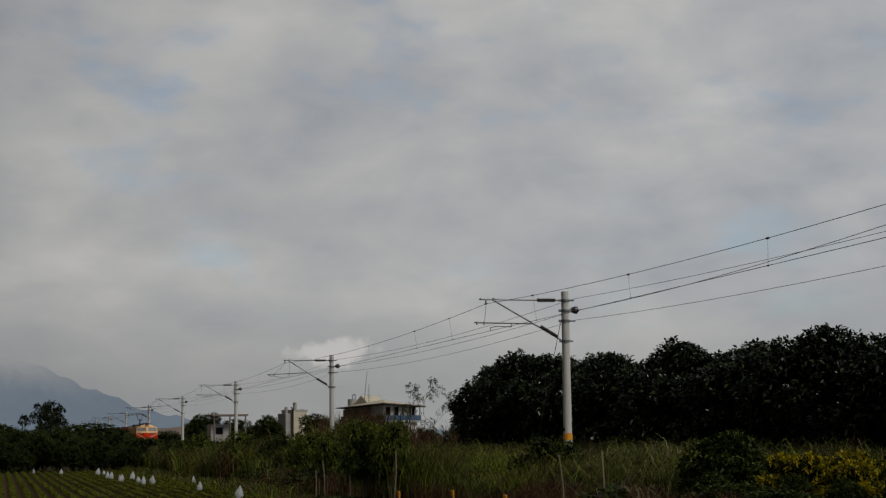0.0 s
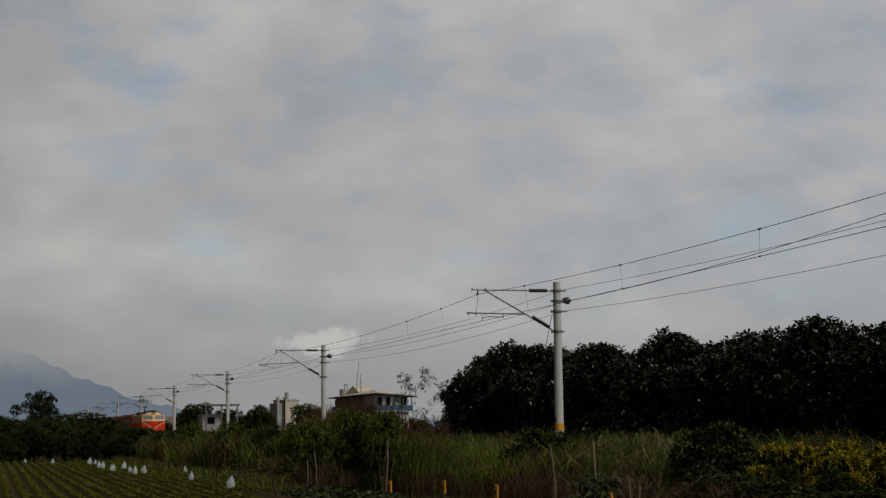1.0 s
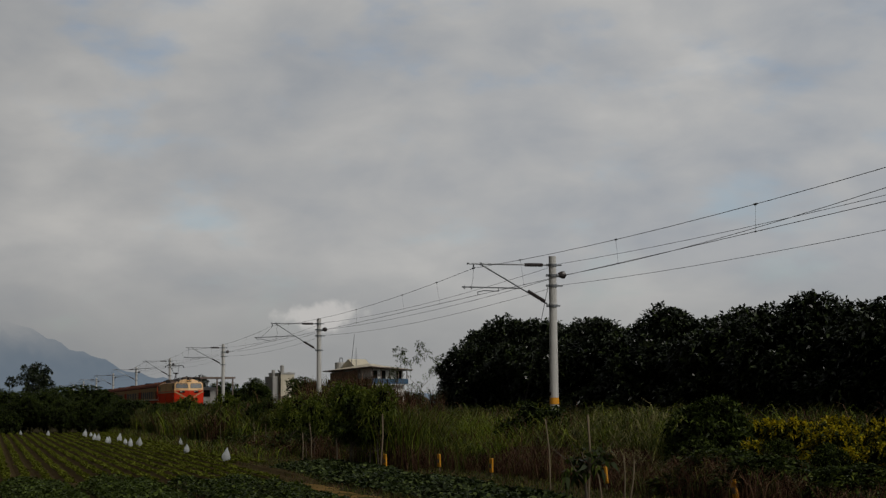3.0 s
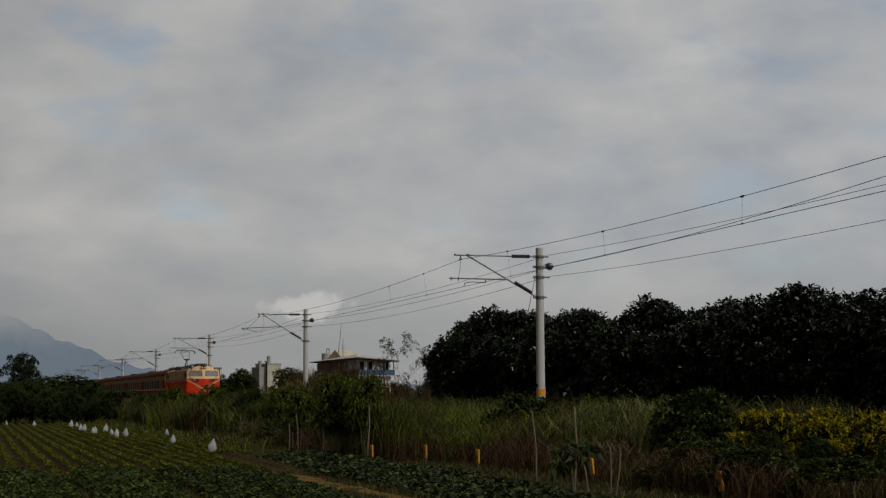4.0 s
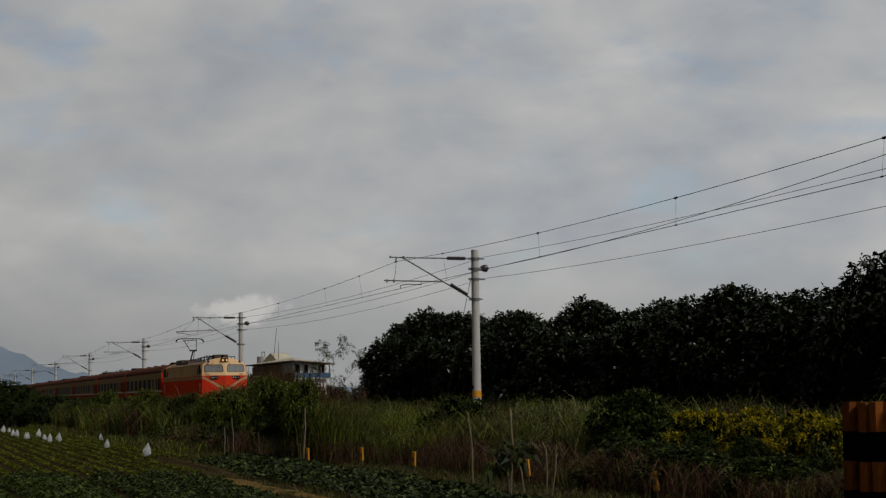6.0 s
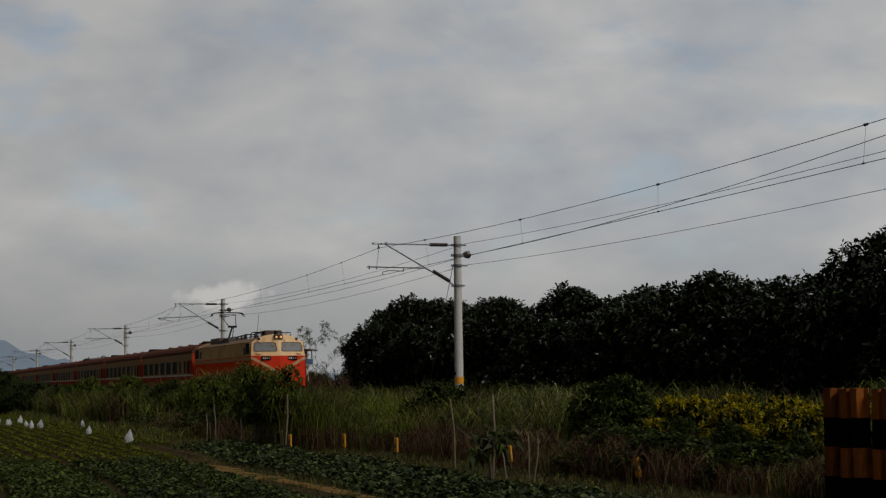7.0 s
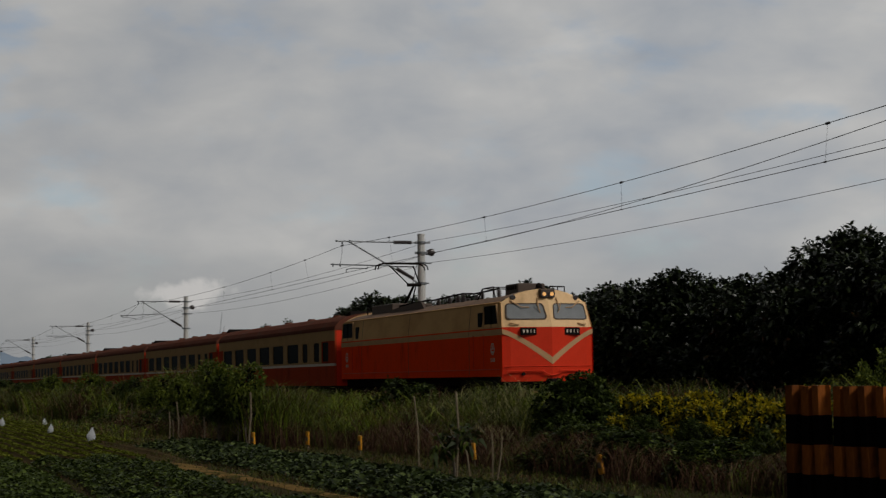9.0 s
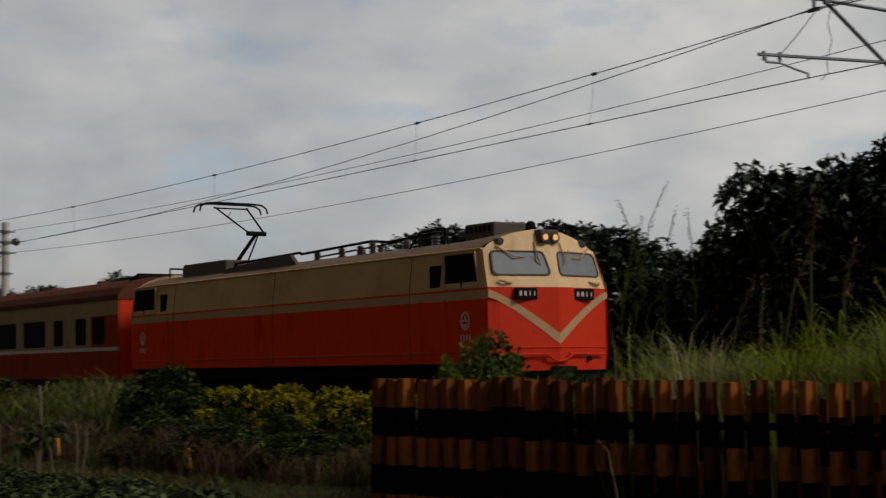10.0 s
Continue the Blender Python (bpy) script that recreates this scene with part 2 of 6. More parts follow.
def box(bm, lo, hi, bevel=0.0):
    lo, hi = Vector(lo), Vector(hi)
    r = bmesh.ops.create_cube(bm, size=1.0, matrix=Matrix.Translation((lo + hi) / 2) @ Matrix.Diagonal((*(hi - lo), 1)))
    if bevel:
        edges = list({e for v in r["verts"] for e in v.link_edges})
        bmesh.ops.bevel(bm, geom=edges, offset=bevel, segments=2, affect="EDGES", profile=0.5)
    return bm


def rod(bm, a, b, r1, r2=None, n=8, caps=True):
    a, b = Vector(a), Vector(b)
    d = b - a
    m = Matrix.Translation((a + b) / 2) @ d.to_track_quat("Z", "Y").to_matrix().to_4x4()
    bmesh.ops.create_cone(bm, cap_ends=caps, segments=n, radius1=r1, radius2=r1 if r2 is None else r2, depth=d.length, matrix=m)
    return bm


def path_rod(bm, pts, r, n=6):
    for a, b in zip(pts, pts[1:]):
        rod(bm, a, b, r, n=n)
    return bm


def B():
    return bmesh.new()


def np_mesh(name, verts, faces, mats, mat_index=None, smooth=False):
    """A mesh from arrays of points and of equal-sided faces."""
    me = bpy.data.meshes.new(name)
    verts, faces = np.asarray(verts, np.float32), np.asarray(faces, np.int32)
    n, k = faces.shape
    me.vertices.add(len(verts)); me.vertices.foreach_set("co", verts.ravel())
    me.loops.add(n * k); me.loops.foreach_set("vertex_index", faces.ravel())
    me.polygons.add(n)
    me.polygons.foreach_set("loop_start", np.arange(0, n * k, k, dtype=np.int32))
    if mat_index is not None:
        me.polygons.foreach_set("material_index", np.asarray(mat_index, np.int32))
    for m in mats:
        me.materials.append(m)
    me.update(calc_edges=True)
    me.validate()
    if smooth:
        me.shade_smooth()
    return me


def rounded(w0, w1, h0, h1, r, n=4):
    """Corner points of a rounded rectangle, counter-clockwise."""
    pts = []
    for cx, cy, a0 in ((w1 - r, h1 - r, 0), (w0 + r, h1 - r, 90), (w0 + r, h0 + r, 180), (w1 - r, h0 + r, 270)):
        for i in range(n + 1):
            a = radians(a0 + 90 * i / n)
            pts.append((cx + r * math.cos(a), cy + r * math.sin(a)))
    return pts


def slab(bm, pts, out):
    """A plate from 3D outline points, thickened along out."""
    out = Vector(out)
    top = [bm.verts.new(Vector(p) + out) for p in pts]
    low = [bm.verts.new(Vector(p)) for p in pts]
    bm.faces.new(top); bm.faces.new(low[::-1])
    for i in range(len(pts)):
        j = (i + 1) % len(pts)
        bm.faces.new((low[i], low[j], top[j], top[i]))
    bmesh.ops.recalc_face_normals(bm, faces=bm.faces)
    return bm


def ring(bm, outer, inner, out):
    """A frame between two outlines with equal counts, thickened along out."""
    out = Vector(out)
    a = [bm.verts.new(Vector(p) + out) for p in outer]
    b = [bm.verts.new(Vector(p) + out) for p in inner]
    c = [bm.verts.new(Vector(p)) for p in outer]
    d = [bm.verts.new(Vector(p)) for p in inner]
    n = len(outer)
    for i in range(n):
        j = (i + 1) % n
        for q in ((a[i], a[j], b[j], b[i]), (c[i], c[j], a[j], a[i]), (b[i], b[j], d[j], d[i])):
            bm.faces.new(q)
    bmesh.ops.recalc_face_normals(bm, faces=bm.faces)
    return bm


# ---- ground and track ----


def ground_sheet():
    bm = B()
    xs = [-4500, -1500, -500, -220, -120, -60, -20, 20, 200, 1500]
    ys = [-1500, -300, -60, -10, 0, 10, 16, 40, 120, 500, 2500]
    grid = [[bm.verts.new((x, y, -0.02 if abs(x) > 300 or y > 100 or y < -50 else 0.0)) for y in ys] for x in xs]
    for i in range(len(xs) - 1):
        for j in range(len(ys) - 1):
            bm.faces.new((grid[i][j], grid[i + 1][j], grid[i + 1][j + 1], grid[i][j + 1]))
    g = part("ground", bm, GROUND)
    tagged(g, "dark weedy earth between fields and railway", "ground", kind="structure")
    bm = B()
    prof = [(16.2, -0.05), (17.5, 0.28), (17.9, 0.46), (20.9, 0.46), (21.3, 0.28), (24.2, 0.10), (26.0, -0.05)]
    rows = [[bm.verts.new((x, y, z)) for y, z in prof] for x in range(-900, 101, 50)]
    for a, b in zip(rows, rows[1:]):
        for i in range(len(prof) - 1):
            bm.faces.new((a[i], b[i], b[i + 1], a[i + 1]))
    tagged(part("railway_embankment", bm, BALLAST), "grey crushed stone bed under the railway track", "track bed", kind="structure")
    for s in (-1, 1):
        bm = B()
        y = TRACK_Y + s * 0.5335
        box(bm, (-900, y - 0.035, RAIL_Z - 0.04), (100, y + 0.035, RAIL_Z))
        box(bm, (-900, y - 0.010, RAIL_Z - 0.13), (100, y + 0.010, RAIL_Z - 0.035))
        box(bm, (-900, y - 0.065, RAIL_Z - 0.15), (100, y + 0.065, RAIL_Z - 0.128))
        tagged(part("rail", bm, RAIL), "worn brown steel rail on the track bed", "rail", group="rails of the track", kind="structure")


GROUND = material("weedy_ground", (0.038, 0.034, 0.016), 0.95, vary=0.4, scale=0.5, fine=9, dirt=(0.055, 0.036, 0.020), dirt_at=(0.5, 0.7), bump=0.8, gloss=0.02)
ground_sheet()

# ---- overhead line ----
MAST_X = [-17.35, -63.02, -112.13, -160.38, -209.19, -257.91, -306.41, -355.29, -404.0, -453.0]
# over each mast the messenger and the contact wire swing a little from side to side
MESS_Y, MESS_Z, WIRE_Y, WIRE_Z = (18.83, 18.74), 7.05, (18.65, 18.92), 5.97


def overhead_mast(pull):
    """A spun concrete mast with its hinged bracket; its foot is the origin, the track lies towards -y.
    pull: the steady arm pulls the wire towards the mast, from the far end of a longer register tube."""
    T = thing("railway_mast", "pale round concrete railway mast with a steel bracket over the track", "railway mast", group="masts along the track")
    z0 = 0.15
    h = lambda z: z - z0
    bm = B()
    rod(bm, (0, 0, -0.3), (0, 0, h(7.58)), 0.185, 0.15, n=20)
    part("mast_pole", bm, CONCRETE, T, smooth=False)
    bm = B(); rod(bm, (0, 0, h(1.58)), (0, 0, h(1.84)), 0.192, 0.190, n=20, caps=False)
    part("marker_band", bm, YELLOW, T, "yellow painted band near the foot")
    for i in range(3):
        bm = B(); box(bm, (-0.11 + i * 0.09, -0.205, h(1.92)), (-0.06 + i * 0.09, -0.172, h(2.06)))
        part("painted_bar", bm, DARK, T)
    top, foot = h(7.22), h(5.38 if pull else 5.56)
    for z, reach in ((top, 0.38), (foot, 0.30), (h(6.80), 0.30), (h(6.38), 0.42)):
        bm = B(); rod(bm, (0, 0, z - 0.045), (0, 0, z + 0.045), 0.20, n=18)
        box(bm, (-0.05, 0.1, z - 0.03), (0.05, reach, z + 0.03), 0.008)
        box(bm, (-0.05, -0.27, z - 0.05), (0.05, -0.1, z + 0.05), 0.01)
        part("clamp", bm, STEEL, T)
    tip = -3.30 if pull else -3.58
    joint = -3.00 if pull else -3.04
    mess = (MESS_Y[0] if pull else MESS_Y[1]) - MAST_Y
    wire = (WIRE_Y[0] if pull else WIRE_Y[1]) - MAST_Y
    bm = B(); rod(bm, (0, -0.2, top), (0, tip, top + 0.01), 0.032, n=8); rod(bm, (0, tip, top - 0.02), (0, tip - 0.02, top + 0.05), 0.045, n=8)
    part("top_tube", bm, STEEL, T)
    for a, b in (((0, -0.42, top), (0, -1.20, top)), ((0, -0.34, foot + 0.17), (0, -1.08, foot + 0.60))):
        a, b = Vector(a), Vector(b)
        bm = B()
        for i in range(11):
            c = a.lerp(b, (i + 0.05) / 11.2); d = a.lerp(b, (i + 0.55) / 11.2); e = a.lerp(b, (i + 1.05) / 11.2)
            rod(bm, c, d, 0.062, 0.082, n=10); rod(bm, d, e, 0.082, 0.062, n=10)
        part("insulator", bm, INSUL, T, "ribbed dark insulator")
    bm = B(); path_rod(bm, [(0, -0.2, foot + 0.05), (0, joint, top - 0.02)], 0.034, n=8)
    rod(bm, (0, joint, top - 0.05), (0, joint, top + 0.06), 0.05, n=8)
    part("strut_tube", bm, STEEL, T)
    slope = (top - 0.02 - foot - 0.05) / (-joint - 0.2)
    my = -1.70 if pull else -1.36
    meet = Vector((0, my, foot + 0.05 + (-my - 0.2) * slope))
    end = Vector((0, -4.50 if pull else -3.85, h(6.24 if pull else 6.29)))
    bm = B(); path_rod(bm, [meet, end], 0.027)
    for q in (0.04, 0.16):
        p = end.lerp(meet, q); rod(bm, p + Vector((0, 0, -0.09)), p + Vector((0, 0, 0.05)), 0.028, n=6)
    part("register_tube", bm, STEEL, T)
    bm = B()
    zw = h(WIRE_Z + 0.02)
    if pull:
        p = end.lerp(meet, 0.05)
        path_rod(bm, [p, p + Vector((0, 0.02, -0.11)), p + Vector((0, 0.32, -0.10)), p + Vector((0, 0.66, -0.17)), (0, wire, zw + 0.05), (0, wire, zw - 0.03)], 0.018)
    else:
        p = end.lerp(meet, 0.62)
        path_rod(bm, [p, p + Vector((0, 0.0, -0.14)), p + Vector((0, -0.62, -0.12)), (0, wire - 0.02, zw + 0.10), (0, wire, zw - 0.03)], 0.018)
    part("steady_arm", bm, STEEL, T)
    bm = B(); rod(bm, (0, mess, top - 0.01), (0, mess, h(MESS_Z)), 0.03); rod(bm, (-0.12, mess, h(MESS_Z)), (0.12, mess, h(MESS_Z)), 0.035)
    part("wire_clamp", bm, STEEL, T)
    hang = end.lerp(meet, 0.16)
    bm = B(); path_rod(bm, [(0, mess, h(7.0)), (0, (mess + hang.y) / 2 + 0.02, (h(7.0) + hang.z) / 2), hang], 0.008, n=4)
    part("stay_wire", bm, WIRE, T)
    if pull:
        bm = B(); path_rod(bm, [(0, joint + 0.12, top - 0.05), (0, joint + 0.02, top - 0.35), (0, joint + 0.10, top - 0.62), (0, joint - 0.03, h(6.26)), (0, joint, h(6.10)), (0, joint - 0.15, h(WIRE_Z))], 0.008, n=4)
        part("jumper_wire", bm, WIRE, T)
    bm = B(); rod(bm, (-0.03, 0.26, h(6.83)), (-0.03, 0.40, h(6.83)), 0.09, 0.15, n=14); rod(bm, (-0.03, 0.40, h(6.83)), (-0.03, 0.52, h(6.83)), 0.15, 0.15, n=14); rod(bm, (-0.03, 0.52, h(6.83)), (-0.03, 0.60, h(6.83)), 0.12, 0.05, n=14)
    part("feeder_insulator", bm, INSUL, T, "grey brown insulator behind the mast")
    return T


for pull in (True, False):
    row = MAST_X[0 if pull else 1::2]
    mast = overhead_mast(pull)
    mast.matrix_basis = Matrix.Translation((row[0], MAST_Y, 0.15))
    for x in row[1:]:
        copy_thing(mast, Matrix.Translation((x, MAST_Y, 0.15)))


bm = B()
rod(bm, (MAST_X[1], MAST_Y - 0.2, 6.35), (MAST_X[1] - 4.3, MAST_Y - 0.2, 0.05), 0.012, n=5)
rod(bm, (MAST_X[1] - 4.25, MAST_Y - 0.2, -0.1), (MAST_X[1] - 4.32, MAST_Y - 0.2, 0.25), 0.04, n=6)
tagged(part("guy_wire", bm, WIRE), "thin steel guy wire bracing a railway mast", "guy wire")


def sagging(x0, x1, y0, y1, z0, z1, sag, n=14):
    pts = []
    for i in range(n + 1):
        s = i / n
        pts.append((x0 + (x1 - x0) * s, y0 + (y1 - y0) * s, z0 + (z1 - z0) * s - 4 * sag * s * (1 - s)))
    return pts


def wire_run(name, label, spans, radius):
    bm = B()
    for pts in spans:
        path_rod(bm, pts, radius, n=5)
    ob = part(name, bm, WIRE)
    return tagged(ob, label, "overhead wire")


def overhead_wires():
    xs = [28.3] + MAST_X
    pairs = list(zip(xs, xs[1:]))
    # the first span ends at a mast behind the camera's view, so the swing begins on the other side there
    mess, cont = [], []
    for i, (a, b) in enumerate(pairs):
        k, j = (1, 0) if i % 2 == 0 else (0, 1)
        mess.append(sagging(a, b, MESS_Y[k], MESS_Y[j], MESS_Z, MESS_Z, 0.41))
        cont.append(sagging(a, b, WIRE_Y[k], WIRE_Y[j], WIRE_Z, WIRE_Z, 0.03))
    line = wire_run("messenger_wire", "dark stranded messenger wire sagging between the masts", mess, 0.009)
    wire_run("contact_wire", "dark copper contact wire hung above the track", cont, 0.009)
    for i, (a, b) in enumerate(pairs[:6]):
        k, j = (1, 0) if i % 2 == 0 else (0, 1)
        for s in (0.116, 0.243, 0.450, 0.661, 0.869):
            x = a + (b - a) * s
            ym, yw = MESS_Y[k] + (MESS_Y[j] - MESS_Y[k]) * s, WIRE_Y[k] + (WIRE_Y[j] - WIRE_Y[k]) * s
            zm = MESS_Z - 0.41 * 4 * s * (1 - s); zc = WIRE_Z - 0.03 * 4 * s * (1 - s)
            bm = B(); rod(bm, (x, ym, zm + 0.03), (x, yw, zc), 0.0035, n=4)
            rod(bm, (x - 0.06, ym, zm), (x + 0.06, ym, zm), 0.030, n=6)
            rod(bm, (x - 0.04, yw, zc), (x + 0.04, yw, zc), 0.02, n=6)
            part("dropper", bm, WIRE, line)
    wire_run("return_wire", "thin dark earth wire along the mast tops", [sagging(a, b, MAST_Y + 0.38, MAST_Y + 0.38, 7.29, 7.29, 0.33) for a, b in pairs], 0.008)
    wire_run("feeder_wire", "dark feeder wire behind the masts, crossing to the track side", [sagging(28.3, MAST_X[0], 18.6, 18.8, 7.3, 7.06, 0.3), sagging(MAST_X[0], MAST_X[1], 18.8, MAST_Y + 0.55, 7.06, 6.83, 0.41)] + [sagging(a, b, MAST_Y + 0.55, MAST_Y + 0.55, 6.83, 6.83, 0.28) for a, b in pairs[2:]], 0.009)
    wire_run("low_feeder_wire", "thin dark wire along the far side of the masts", [sagging(a, b, MAST_Y + 0.38, MAST_Y + 0.38, 6.41, 6.41, 0.36) for a, b in pairs], 0.008)


overhead_wires()

# ---- the train ----
LOCO_LEN, HALF = 16.4, 1.45


def nose(y, z):
    """How far forward the cab front stands at this place of it."""
    return 0.32 * (1 - abs(y) / HALF) - max(0.0, z - 2.48) * 0.36 + min(0.0, (z - 1.2)) * 0.15


def half_width(z):
    return HALF - max(0.0, z - 2.48) * 0.12


def roof_z(y):
    return 3.62 - 0.40 * (abs(y) / HALF) ** 2.2


def on_nose(pts, lift):
    return [(nose(y, z) + lift, y, z) for y, z in pts]


def wheelset(bm, x, r):
    for s in (-1, 1):
        rod(bm, (x, s * 0.50, r), (x, s * 0.62, r), r, n=20)
        rod(bm, (x, s * 0.46, r), (x, s * 0.50, r), r + 0.03, n=20)
    rod(bm, (x, -0.6, r), (x, 0.6, r), 0.08, n=8)


def bogie(parent, cx, axles, r):
    bm = B()
    lo, hi = cx + axles[0] - 0.7, cx + axles[-1] + 0.7
    for s in (-1, 1):
        box(bm, (lo, s * 1.02 - 0.06, 0.42), (hi, s * 1.02 + 0.06, 0.70), 0.03)
        for a in axles:
            box(bm, (cx + a - 0.16, s * 1.08 - 0.1, 0.32), (cx + a + 0.16, s * 1.08 + 0.1, 0.62), 0.02)
            rod(bm, (cx + a - 0.35, s * 1.05, 0.55), (cx + a - 0.35, s * 1.05, 0.85), 0.08, n=8)
            rod(bm, (cx + a + 0.35, s * 1.05, 0.55), (cx + a + 0.35, s * 1.05, 0.85), 0.08, n=8)
    box(bm, (cx - 0.3, -1.0, 0.5), (cx + 0.3, 1.0, 0.8))
    f = part("bogie_frame", bm, DARK, parent, "black steel bogie frame")
    for a in axles:
        bm = B(); wheelset(bm, cx + a, r)
        part("wheelset", bm, DARK, f)


def locomotive():
    T = thing("electric_locomotive", "orange red electric locomotive with cream upper half and beige chevron", "locomotive")
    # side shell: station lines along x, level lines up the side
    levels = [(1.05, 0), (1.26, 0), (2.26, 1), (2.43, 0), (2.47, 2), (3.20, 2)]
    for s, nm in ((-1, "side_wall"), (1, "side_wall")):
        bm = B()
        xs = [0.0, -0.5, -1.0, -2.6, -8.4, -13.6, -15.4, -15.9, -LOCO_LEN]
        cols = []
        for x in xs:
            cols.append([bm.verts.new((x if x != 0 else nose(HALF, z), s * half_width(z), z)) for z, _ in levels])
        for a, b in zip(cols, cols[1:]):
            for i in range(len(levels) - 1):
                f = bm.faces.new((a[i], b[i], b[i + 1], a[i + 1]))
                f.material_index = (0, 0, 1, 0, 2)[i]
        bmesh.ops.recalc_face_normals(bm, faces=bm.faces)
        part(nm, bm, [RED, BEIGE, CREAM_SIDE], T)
    for s in (-1, 1):
        bm = B(); box(bm, (-LOCO_LEN + 0.3, s * HALF - 0.012, 1.245), (-0.2, s * HALF + 0.012, 1.275), 0.004)
        part("lower_moulding", bm, RED_FRONT, T)
        for x in (-2.68, -8.43, -13.75):
            bm = B()
            for za, zb in ((1.12, 2.48), (2.48, 3.19)):
                slab(bm, [(x - 0.008, s * (half_width(za) - 0.02), za), (x + 0.008, s * (half_width(za) - 0.02), za), (x + 0.008, s * (half_width(zb) - 0.02), zb), (x - 0.008, s * (half_width(zb) - 0.02), zb)], (0, s * 0.026, 0))
            part("panel_joint", bm, ROOF_DARK, T)
    # roof
    bm = B()
    ys = [HALF * math.sin(radians(a)) * 1.0 for a in range(-90, 91, 12)]
    cols = []
    for x in (-0.12, -0.6, -2, -8, -14, -16.0, -LOCO_LEN + 0.1):
        cols.append([bm.verts.new((x + (nose(y, 3.3) if x == -0.12 else 0), y * half_width(3.2) / HALF, 3.20 + (roof_z(y) - 3.20) * (1.0 if x > -1 else 0.80) if abs(y) < HALF - 1e-3 else 3.20)) for y in ys])
    for a, b in zip(cols, cols[1:]):
        for i in range(len(ys) - 1):
            bm.faces.new((a[i], a[i + 1], b[i + 1], b[i]))
    bmesh.ops.recalc_face_normals(bm, faces=bm.faces)
    part("roof", bm, ROOF_BROWN, T, "dusty brown arched roof", smooth=True)
    for s in (-1, 1):
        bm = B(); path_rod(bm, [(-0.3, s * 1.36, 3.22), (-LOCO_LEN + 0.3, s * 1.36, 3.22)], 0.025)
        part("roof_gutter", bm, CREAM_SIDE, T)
    # cab fronts: the leading one is seen, the trailing one closes the body
    zs = [0.90, 1.05, 1.30, 1.6, 1.9, 2.2, 2.48, 2.7, 2.95, 3.2, 3.32, 3.42, 3.5, 3.56, 3.61]
    for lead in (True, False):
        bm = B()
        rows = []
        for z in zs:
            row = []
            w = half_width(z)
            if z > 3.2:
                w = HALF * max(0.0, (3.62 - z) / 0.40) ** (1 / 2.2) * half_width(3.2) / HALF
            for i in range(13):
                u = -1 + i / 6
                y = u * w
                corner = -0.10 * max(0.0, abs(u) - 0.9) * 10 * (0.5)
                x = nose(y, z) + corner
                row.append(bm.verts.new((x if lead else -LOCO_LEN - x * 0.6, y, z)))
            rows.append(row)
        for k in range(len(zs) - 1):
            for i in range(12):
                f = bm.faces.new((rows[k][i], rows[k][i + 1], rows[k + 1][i + 1], rows[k + 1][i]))
                f.material_index = 1 if zs[k] >= 2.47 else 0
        bmesh.ops.recalc_face_normals(bm, faces=bm.faces)
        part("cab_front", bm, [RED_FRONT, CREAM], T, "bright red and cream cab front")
    # chevron
    for s in (-1, 1):
        bm = B()
        outer, inner = [], []
        for i in range(11):
            q = i / 10
            y = s * HALF * (1 - q) * 0.995
            bend = q ** 1.25
            inner.append((y, 2.43 - bend * 0.83)); outer.append((y, 2.29 - bend * 0.90))
        a = [bm.verts.new(p) for p in on_nose(inner, 0.008)]
        b = [bm.verts.new(p) for p in on_nose(outer, 0.008)]
        c = [bm.verts.new(p) for p in on_nose(inner, -0.02)]
        d = [bm.verts.new(p) for p in on_nose(outer, -0.02)]
        for i in range(10):
            for q in ((a[i], a[i + 1], b[i + 1], b[i]), (a[i], c[i], c[i + 1], a[i + 1]), (b[i], b[i + 1], d[i + 1], d[i])):
                bm.faces.new(q)
        bmesh.ops.recalc_face_normals(bm, faces=bm.faces)
        part("chevron_stripe", bm, BEIGE, T, "beige painted chevron stripe")
    # windscreens
    for s in (-1, 1):
        pts = rounded(0.13, 1.27, 2.73, 3.16, 0.09)
        pts = [(s * (y - 0.05 * (z - 2.73) / 0.43 * (1 if y > 0.7 else -1.2)), z) for y, z in pts]
        big = [(s * 0.70 + (y - s * 0.70) * 1.06, 2.945 + (z - 2.945) * 1.12) for y, z in pts]
        bm = B(); ring(bm, on_nose(big, -0.02), on_nose(pts, -0.02), (0.045, 0, 0.0))
        frame_ob = part("windscreen_frame", bm, ROOF_DARK, T)
        bm = B(); slab(bm, on_nose(pts, -0.01), (0.018, 0, 0))
        part("windscreen", bm, SCREEN, frame_ob, "pale reflecting windscreen")
        for (y0, z0), (y1, z1) in (((0.30, 3.36), (0.34, 2.98)), ((1.12, 3.27), (0.78, 3.05))):
            bm = B()
            a, b = Vector((nose(y0, z0) + 0.03, s * y0, z0)), Vector((nose(y1, z1) + 0.06, s * y1, z1))
            rod(bm, a, b, 0.018, 0.010, n=6)
            if y0 < 0.5:
                rod(bm, b + Vector((0, s * 0.05, 0.22)), b - Vector((0, s * 0.06, 0.08)), 0.012, n=5)
            else:
                rod(bm, b + Vector((0, s * 0.05, 0.02)), b - Vector((0, s * 0.2, -0.01)), 0.012, n=5)
            part("wiper", bm, BEIGE, T, "long thin wiper")
        bm = B()
        y, z = s * 1.0, 3.36
        rod(bm, (nose(y, z) - 0.06, y, z), (nose(y, z) + 0.05, y, z), 0.085, 0.07, n=16)
        part("marker_lamp", bm, INSUL, T, "dark round marker lamp")
        bm = B(); box(bm, (nose(0.69, 2.35) - 0.03, s * 0.69 - 0.245, 2.245), (nose(0.69, 2.35) + 0.065, s * 0.69 + 0.245, 2.46), 0.015)
